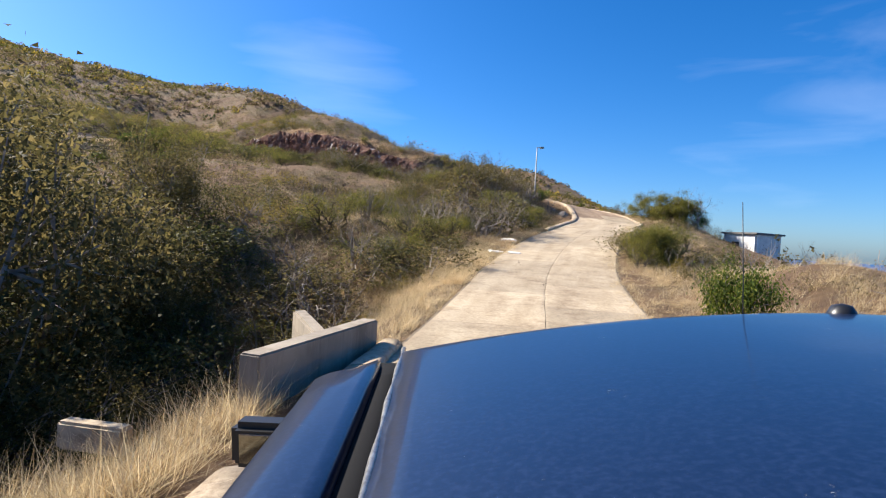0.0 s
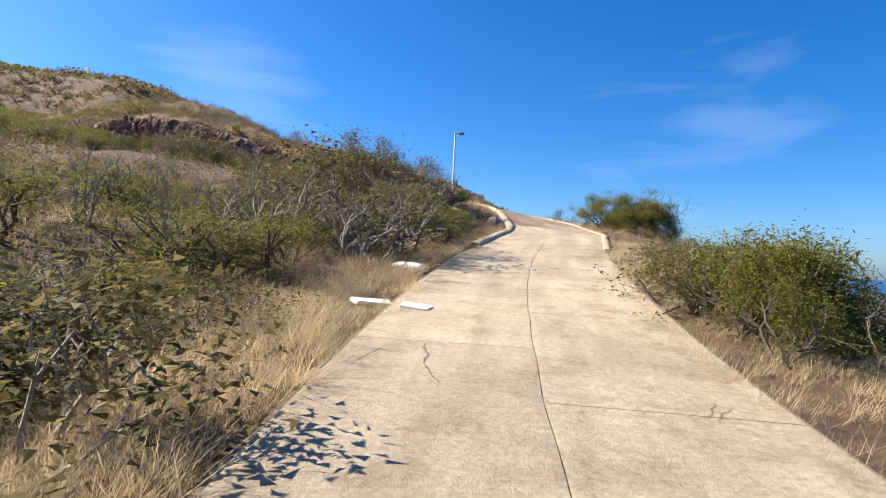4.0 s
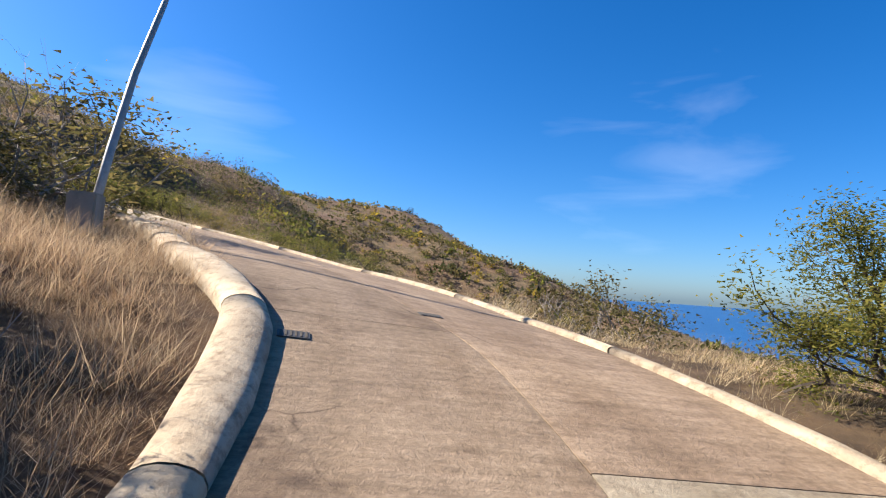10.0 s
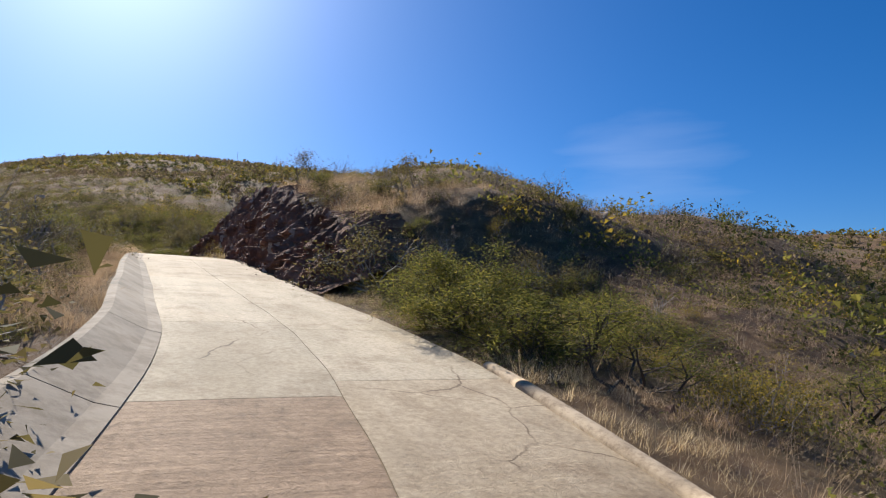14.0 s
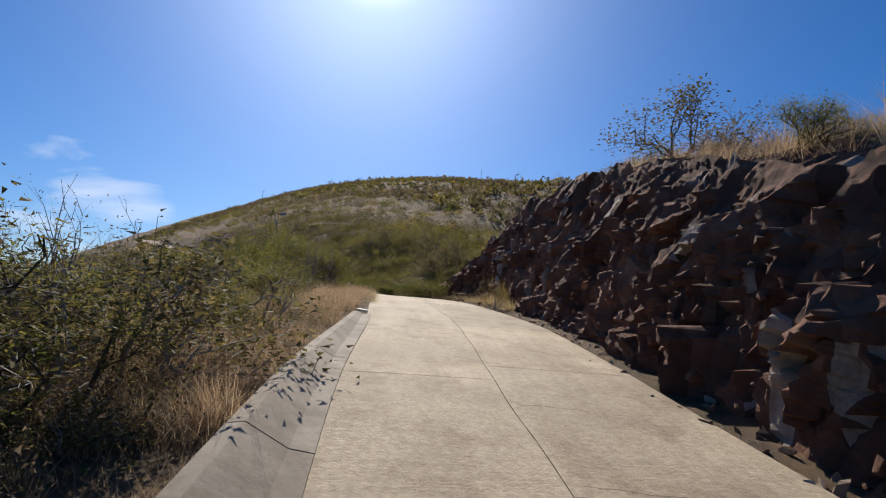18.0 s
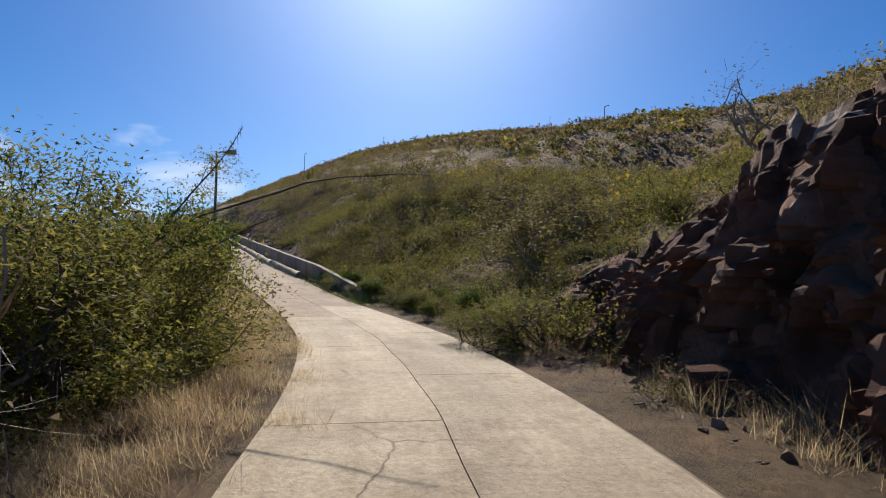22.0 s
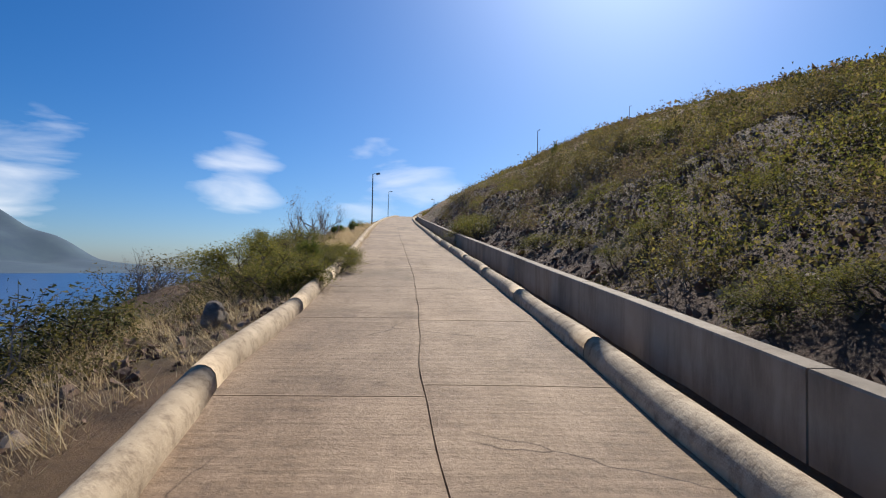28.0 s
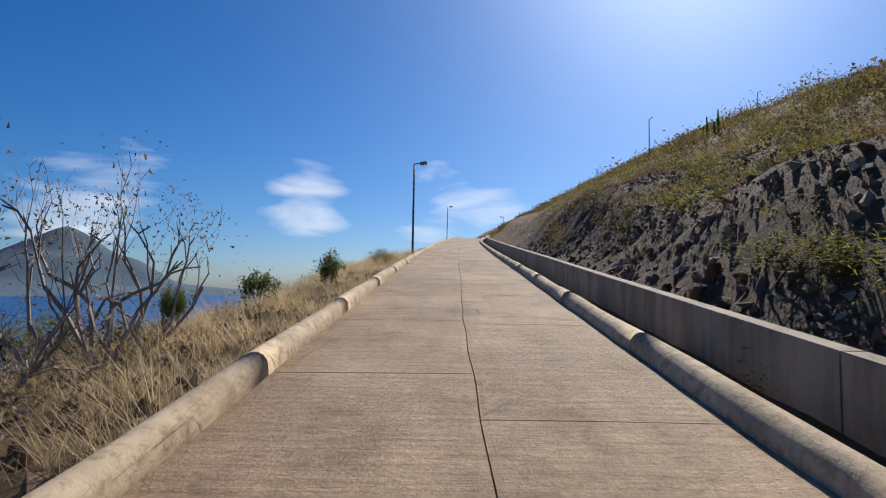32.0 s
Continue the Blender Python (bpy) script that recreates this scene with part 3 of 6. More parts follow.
def box(name, size, mat, at=(0, 0, 0), bevel=0.01, turn=(0, 0, 0)):
    bm = bmesh.new()
    bmesh.ops.create_cube(bm, size=1.0, matrix=pose(*at, *turn) @ Matrix.Diagonal((*size, 1)))
    if bevel:
        bmesh.ops.bevel(bm, geom=bm.edges, offset=bevel, segments=2, affect="EDGES")
    return from_bm(name, bm, mat)


def tube(name, pts, radii, mat, sides=10):
    """A round bar through the points."""
    v, f = [], []
    pts = [Vector(p) for p in pts]
    for i, p in enumerate(pts):
        d = (pts[min(i + 1, len(pts) - 1)] - pts[max(i - 1, 0)]).normalized()
        a = d.orthogonal().normalized()
        c = d.cross(a)
        for k in range(sides):
            t = 2 * math.pi * k / sides
            v.append(p + (a * math.cos(t) + c * math.sin(t)) * radii[i])
    for i in range(len(pts) - 1):
        for k in range(sides):
            j = (k + 1) % sides
            f.append((i * sides + k, i * sides + j, (i + 1) * sides + j, (i + 1) * sides + k))
    f.append(tuple(range(sides))[::-1])
    f.append(tuple(range((len(pts) - 1) * sides, len(pts) * sides)))
    return mesh_of(name, v, f, mat, True)


def set_uv(me, uvs):
    layer = me.uv_layers.new(name="road")
    idx = np.empty(len(me.loops), dtype=np.int32)
    me.loops.foreach_get("vertex_index", idx)
    layer.data.foreach_set("uv", np.asarray(uvs, dtype=np.float32)[idx].ravel())


# ---- road ----
def road_profile(s):
    l, r = half_widths(s)
    return [(-l - 0.1, -0.4), (-l - 0.1, -0.04), (0, -0.012), (r + 0.1, -0.04), (r + 0.1, -0.4)]


road = tagged(new("road", sweep("road", 2, LINE_S[-1] - 2, road_profile, JOINT, 0.5, False, True)), "worn pale concrete road of jointed slabs climbing the hillside", "road", kind="structure")


def slab_mesh(s0, s1, side, mat):
    ss = np.linspace(s0, s1, max(3, int((s1 - s0) / 0.6) + 1))
    v, f, uv = [], [], []
    for s in ss:
        l, r = half_widths(s)
        mid = 0.45 * (r - l) + 0.025 * math.sin(s * 0.4) + 0.012 * math.sin(s * 2.3)
        a, b = (-l, mid) if side < 0 else (mid + 0.012, r)
        for u in (0, 0.03, 0.5, 0.97, 1):
            lat = a + (b - a) * u
            up = 0.004 + 0.02 * (1 - abs(lat) / 3)
            v.append(along(s, lat, up - 0.004 * (u in (0, 1))))
            uv.append((lat, s))
    n = 5
    for i in range(len(ss) - 1):
        for j in range(n - 1):
            f.append((i * n + j, i * n + j + 1, (i + 1) * n + j + 1, (i + 1) * n + j))
    # skirts
    m = len(v)
    ring = [j for j in range(n)] + [i * n + n - 1 for i in range(1, len(ss))] + [(len(ss) - 1) * n + j for j in range(n - 2, -1, -1)] + [i * n for i in range(len(ss) - 2, 0, -1)]
    for k in ring:
        v.append(np.array(v[k]) - (0, 0, 0.14))
        uv.append(uv[k])
    for k in range(len(ring)):
        j = (k + 1) % len(ring)
        f.append((ring[k], m + k, m + j, ring[j]))
    me = mesh_of("slab", v, f, mat)
    set_uv(me, uv)
    return me


_rng = random.Random(4)
for side in (-1, 1):
    s = 20.0 + (side > 0) * 1.7
    while s < 320:
        n = _rng.uniform(3.6, 5.2) if s < 240 else 8.0
        mat = ROAD if s < 97 else (ROAD_PATCH if 116 < s < 130 and not (side > 0 and s < 118) else (ROAD_ROUGH if s < 116 or s > 172 else ROAD))
        part("slab", slab_mesh(s, s + n - 0.014, side, mat), road)
        s += n

# ---- kerbs, walls and the drain ----


def round_profile(mid, half, high):
    def prof(s):
        l, r = half_widths(s)
        c = mid(l, r)
        w = half * (1 + 0.06 * math.sin(s * 1.7) + 0.04 * math.sin(s * 4.1))
        h = high * (1 + 0.07 * math.sin(s * 1.1 + 2))
        return [(c - w * 1.1, -0.45), (c - w, h * 0.35)] + [(c + w * math.cos(t), h * 0.35 + h * 0.65 * math.sin(t)) for t in np.linspace(math.pi * 0.85, math.pi * 0.15, 6)] + [(c + w, h * 0.3), (c + w * 1.1, -0.2)]
    return prof


def kerb(name, s0, s1, prof, label, seg=4.0, mat=None):
    k = tagged(new(name), label, "kerb", kind="structure")
    s = s0
    while s < s1 - 0.3:
        e = min(s + seg, s1)
        part("kerb_segment", sweep("kerb_segment", s, e - 0.025, prof, mat or KERB, (e - 0.025 - s) / 6, mat is None), k)
        s = e
    return k


kerb("kerb_culvert", 42.5, 46.0, round_profile(lambda l, r: -l - 0.16, 0.24, 0.16), "broad rounded concrete kerb beside the culvert", 4)
kerb("kerb_gully", 47.0, 51.0, round_profile(lambda l, r: -l - 0.16, 0.19, 0.12), "broken rounded concrete kerb in dry grass", 2.2)
kerb("kerb_bend", 83, 111.5, round_profile(lambda l, r: -l - 0.16, 0.25, 0.17), "rounded sandy concrete kerb round the bend", 3.2)
def gutter_profile(s):
    l, h = half_widths(s)[0], float(np.interp(s, [110, 114, 136, 150], [0.6, 1, 0.9, 0.25]))
    w = float(np.interp(s, [110, 118, 136, 150], [0.45, 0.85, 0.75, 0.4]))
    return [(-l - w - 0.05, -0.6), (-l - w, 0.34 * h), (-l - w + 0.16, 0.37 * h), (-l - 0.12, 0.09 * h), (-l + 0.1, 0.035), (-l + 0.1, -0.2)]


kerb("kerb_slope", 111.5, 150, gutter_profile, "sloping grey concrete gutter kerb under overhanging branches", 4, WALL)
kerb("kerb_outer", 84, 99, round_profile(lambda l, r: r + 0.12, 0.15, 0.08), "worn pale concrete kerb at the outer road edge", 3.8)
kerb("kerb_far", 99, 121, round_profile(lambda l, r: r + 0.1, 0.12, 0.09), "low concrete kerb along the outer edge of the bend", 3.5)
kerb("kerb_seaside", 192.5, 330, round_profile(lambda l, r: -l - 0.05, 0.16, 0.25), "rounded sandy concrete kerb above the seaward slope", 5)
kerb("kerb_hillside", 184, 330, round_profile(lambda l, r: r + 0.14, 0.17, 0.26), "rounded concrete kerb beside the drain", 5)


def drain(s):
    r = half_widths(s)[1]
    return [(r + 0.3, -0.35), (r + 0.32, -0.1), (r + 0.36, -0.22), (r + 0.78, -0.22), (r + 0.78, -0.4)]


shoulder = tagged(new("road_verge", sweep("road_verge", 149, 187, lambda s: [(-half_widths(s)[0] + 0.03, -0.02), (-half_widths(s)[0] - 0.5, -0.03 + 0.03 * math.sin(s * 2.1)), (-half_widths(s)[0] - 1.3, -0.16 + 0.06 * math.sin(s * 1.3)), (-half_widths(s)[0] - 2.2, -0.75), (-half_widths(s)[0] - 2.2, -1.3), (-half_widths(s)[0] + 0.03, -0.6)], GROUND, 0.5, False)), "bare reddish dirt verge beside the concrete", "verge", kind="structure")
channel = tagged(new("drain_channel", sweep("drain_channel", 181, 330, drain, WALL, 1.0, False)), "dark shaded concrete drain between kerb and wall", "drain", kind="structure")


def wall_profile(s):
    r = half_widths(s)[1]
    h = float(np.interp(s, [178, 184, 200, 330], [0.3, 0.58, 0.64, 0.68]))
    return [(r + 0.78, -0.5), (r + 0.78, h), (r + 0.79, h + 0.02), (r + 1.0, h + 0.02), (r + 1.01, h), (r + 1.01, -0.5)]


retaining = tagged(new("retaining_wall"), "long low grey concrete retaining wall below the scree", "wall", kind="structure")
_s = 178.0
while _s < 328:
    part("wall_panel", sweep("wall_panel", _s, _s + 5.97, wall_profile, WALL, 5.97 / 8, False), retaining)
    _s += 6.0

# culvert parapet at the start
_a, _b = np.array((-1.98, 5.9)), np.array((-1.08, 8.8))
_d = (_b - _a) / np.linalg.norm(_b - _a)
parapet = thing("parapet_wall", (*_a, -0.25), "short upright concrete parapet slab above the culvert", "wall", turn=math.atan2(_d[1], _d[0]))
_L = float(np.linalg.norm(_b - _a))
part("slab", box("slab", (_L, 0.26, 0.88), WALL, (_L / 2, 0, 0.40), 0.02), parapet)
part("foot", box("foot", (_L + 0.2, 0.5, 0.22), KERB, (_L / 2, -0.03, 0.12), 0.03), parapet)
wing = thing("wing_wall", (-2.0, 9.8, -1.0), "rough concrete wing wall at the gully edge", "wall", turn=radians(112))
part("slab", box("slab", (3.2, 0.3, 1.5), WALL, (1.5, 0, 0.35), 0.04), wing)
stub = thing("low_wall_stub", (-3.3, 5.9, -0.42), "flat concrete wall top half buried in dry grass", "wall", turn=radians(170))
part("slab", box("slab", (0.8, 0.2, 0.3), KERB, (0.3, 0, 0.02), 0.03), stub)

# ---- vegetation ----


def grow(rng, p, d, length, radius, depth, spread, segs, tips, lift=0.0, forks=(2, 3), shrink=0.72):
    q = p + d * length
    mid = (p + q) / 2 + rng.normal(0, 0.06 * length, 3)
    if depth < 2:
        segs.append((p, q, radius, radius * 0.6))
    else:
        segs.append((p, mid, radius, radius * 0.85))
        segs.append((mid, q, radius * 0.85, radius * 0.7))
    if depth == 0:
        tips.append((q, d, mid))
        return
    for _ in range(rng.integers(forks[0], forks[1] + 1)):
        e = d + rng.normal(0, spread, 3) + np.array((0, 0, lift))
        e /= np.linalg.norm(e)
        grow(rng, q if rng.random() < 0.7 else mid, e, length * shrink * rng.uniform(0.75, 1.2), radius * 0.62, depth - 1, spread, segs, tips, lift, forks, shrink)


def stems_mesh(name, segs, mat, sides=3):
    """Limbs as round bars; the finest twigs as flat strips."""
    a = np.array([s[0] for s in segs])
    b = np.array([s[1] for s in segs])
    ra, rb = np.array([s[2] for s in segs]), np.array([s[3] for s in segs])
    d = b - a
    d /= np.linalg.norm(d, axis=1)[:, None] + 1e-9
    u = np.cross(d, np.where(np.abs(d[:, 2:3]) > 0.8, np.array([[1.0, 0, 0]]), np.array([[0, 0, 1.0]])))
    u /= np.linalg.norm(u, axis=1)[:, None] + 1e-9
    w = np.cross(d, u)
    fine = ra < 0.0062
    V1 = np.stack([a + u * ra[:, None], a - u * ra[:, None], b - u * rb[:, None], b + u * rb[:, None]], 1)[fine].reshape(-1, 3)
    F1 = [tuple(f) for f in (np.arange(fine.sum())[:, None] * 4 + np.array([[0, 1, 2, 3]])).tolist()]
    a, b, ra, rb, u, w = a[~fine], b[~fine], ra[~fine], rb[~fine], u[~fine], w[~fine]
    n, v = len(a), []
    for k in range(sides):
        t = 2 * math.pi * k / sides
        o = u * math.cos(t) + w * math.sin(t)
        v += [a + o * ra[:, None], b + o * rb[:, None]]
    V = np.stack(v, 1).reshape(-1, 3)
    base = np.arange(n)[:, None] * sides * 2 + len(V1)
    F = np.concatenate([base + np.array([[2 * k, 2 * ((k + 1) % sides), 2 * ((k + 1) % sides) + 1, 2 * k + 1]]) for k in range(sides)])
    return mesh_of(name, np.concatenate([V1, V]), F1 + F.tolist(), mat)


def leaves_mesh(name, rng, centres, size, slim, mat, droop=0.0, face=None):
    """Small folded leaves round the centres."""
    n = len(centres)
    d = rng.normal(0, 1, (n, 3))
    d[:, 2] = d[:, 2] * 0.6 - droop
    d /= np.linalg.norm(d, axis=1)[:, None]
    nrm = rng.normal(0, 1, (n, 3)) + np.array((0, 0, 1.2))
    w = np.cross(d, nrm)
    w /= np.linalg.norm(w, axis=1)[:, None] + 1e-9
    L = size * rng.uniform(0.6, 1.3, n)[:, None]
    c = np.asarray(centres)
    fold = np.cross(w, d) * L * 0.12
    if size < 0.07 or slim > 0.3:
        V = np.stack([c - w * L * slim, c + w * L * slim, c + d * L * 1.2], 1).reshape(-1, 3)
        return mesh_of(name, V, (np.arange(n)[:, None] * 3 + np.array([[0, 1, 2]])).tolist(), mat)
    V = np.stack([c, c + d * L * 0.5 + w * L * slim + fold, c + d * L, c + d * L * 0.5 - w * L * slim + fold], 1).reshape(-1, 3)
    k = np.arange(n)[:, None] * 4
    F = np.concatenate([k + np.array([[0, 1, 2]]), k + np.array([[0, 2, 3]])])
    return mesh_of(name, V, F.tolist(), mat)


def spray(rng, tips, each, scatter):
    c = []
    for q, d, mid in tips:
        u = rng.random(each)[:, None]
        c.append(mid + (q - mid) * u * 1.25 + rng.normal(0, scatter, (each, 3)))
    return np.concatenate(c)


def plant(name, kind, seed, label, fine):
    """Builds one shrub or tree at the origin, about 2 m high, as a thing with its stems and its crown; fine ones stand by the road."""
    rng = np.random.default_rng(seed)
    segs, tips = [], []
    stems_n, up, step, radius, depth, spread, lift, forks, shrink = SHAPES[kind]
    for _ in range(stems_n):
        d = np.array((rng.normal(0, up), rng.normal(0, up), 1.0))
        grow(rng, np.array((rng.normal(0, 0.12), rng.normal(0, 0.12), -0.15)), d / np.linalg.norm(d), step, radius, depth, spread, segs, tips, lift, forks, shrink)
    mat, leaves, size, slim, scatter_, droop = FOLIAGE[kind]
    if not fine:
        leaves, size = leaves / 4.2, size * (1.95 if kind != "bare" else 1.0)
        if kind != "bare":
            segs = [q for q in segs if q[2] > 0.0075]
        else:
            segs = [q for q in segs if q[2] > 0.0042]
    each = max(2, int(leaves / len(tips)))
    src = tips[::3] if kind == "bare" else tips
    stems = stems_mesh("trunk", segs, DARK_BARK if kind in ("acacia", "dark", "spread") else BARK)
    centres = spray(rng, src, each, scatter_)
    REACH[kind] = max(REACH.get(kind, 0), float(np.percentile(np.hypot(centres[:, 0], centres[:, 1]), 98)))
    crown = leaves_mesh("crown", rng, centres, size, slim, mat, droop)
    o = tagged(new(name), label, "tree" if kind in ("acacia", "tall", "spread") else "bush")
    part("trunk", stems, o)
    part("crown", crown, o)
    return o


# stems, their spread, length, radius, forks deep, turn at a fork, rise, branches at a fork, shortening
SHAPES = {"acacia": (4, 0.7, 0.60, 0.04, 4, 0.55, 0.02, (2, 3), 0.74), "bare": (5, 0.6, 0.55, 0.028, 5, 0.5, 0.03, (2, 2), 0.78), "yellow": (7, 0.8, 0.55, 0.025, 3, 0.55, 0.0, (2, 3), 0.76),
          "olive": (7, 0.8, 0.55, 0.025, 3, 0.55, 0.0, (2, 3), 0.76), "dark": (7, 0.8, 0.55, 0.025, 3, 0.55, 0.0, (2, 3), 0.76), "broad": (5, 0.35, 0.66, 0.03, 4, 0.42, 0.15, (2, 3), 0.70), "spread": (4, 0.7, 0.60, 0.04, 5, 0.5, 0.02, (2, 3), 0.74), "tall": (5, 0.45, 0.62, 0.035, 4, 0.5, 0.06, (2, 3), 0.76)}
# material, how many leaves, size, width, scatter, droop
FOLIAGE = {"acacia": (ACACIA_LEAF, 5600, 0.048, 0.15, 0.10, 0.0), "bare": (BROWN_LEAF, 1300, 0.028, 0.3, 0.07, 0.0), "yellow": (YELLOW_LEAF, 3000, 0.036, 0.34, 0.13, 0.0), "olive": (OLIVE_LEAF, 2900, 0.046, 0.34, 0.13, 0.0),
           "dark": (DARK_LEAF, 2900, 0.05, 0.34, 0.13, 0.0), "broad": (BROAD_LEAF, 7500, 0.072, 0.26, 0.13, 0.6), "tall": (OLIVE_LEAF, 15000, 0.034, 0.34, 0.12, 0.2), "spread": (ACACIA_LEAF, 26000, 0.033, 0.28, 0.09, 0.0)}
REACH = {}
LABELS = {"acacia": "feathery green thorn acacia with a flat spreading crown", "bare": "leafless grey thorn bush with tangled fine twigs", "yellow": "dry season shrub with yellowing leaves on thin stems",
          "olive": "dusty olive green hillside shrub with small leaves", "dark": "dense dark green leafy shrub", "broad": "leafy sapling with drooping bright green leaves", "tall": "tall dry season tree with dusty olive foliage above the gully", "spread": "large spreading thorn acacia with fine feathery green leaves"}
NAMES = {"acacia": "acacia_tree", "bare": "thorn_bush", "yellow": "yellowing_shrub", "olive": "olive_shrub", "dark": "dark_shrub", "broad": "leafy_sapling", "tall": "yellowing_tree", "spread": "acacia_tree"}
GROUPS = {"acacia": "acacias by the road", "bare": "bare bushes by the road", "yellow": "yellowing shrubs", "olive": "olive shrubs", "dark": "dark shrubs", "broad": "leafy saplings", "tall": "trees over the gully", "spread": "large acacias"}
PROTOS = {(k, fine): [plant(NAMES[k], k, 11 + 7 * i + len(k), LABELS[k], fine) for i in range(3)] for k in LABELS for fine in (True, False) if fine or k not in ("tall", "spread")}
_used = set()
_prng = random.Random(21)


def put_plant(kind, x, y, size, wide=1.0, sink=0.0, lean=(0, 0), label="", hold=False, shrink=False):
    s, lat, _ = (float(v[0]) for v in road_coords([x], [y]))
    room = 1.15 + 0.6 * (kind in ("bare", "acacia", "spread")) + REACH[kind] * size * wide
    if shrink and 38 < s < 232:
        size = min(size, max(0.25, (abs(lat + 0.6) - 2.0) / (REACH[kind] * wide)))
    elif not hold and 38 < s < 232 and abs(lat + 0.6) < room:
        x, y, _ = along(s, math.copysign(room, lat + 0.6) - 0.6)
    z = float(land([x], [y])[0]) - sink
    src = PROTOS[kind, kind in ("tall", "spread") or 38 < s < 232 and abs(lat) < 16 or size > 1.5][_prng.randrange(3)]
    m = Matrix.Translation((x, y, z)) @ Matrix.Rotation(lean[0], 4, "X") @ Matrix.Rotation(lean[1], 4, "Y") @ Matrix.Rotation(_prng.uniform(0, 6.28), 4, "Z") @ Matrix.Diagonal((size * wide, size * wide, size, 1))
    if src.name in _used:
        o = copy_thing(src, m)
    else:
        o = src
        o.matrix_basis = m
        _used.add(src.name)
    tagged(o, label or LABELS[kind], group=GROUPS[kind])
    return o


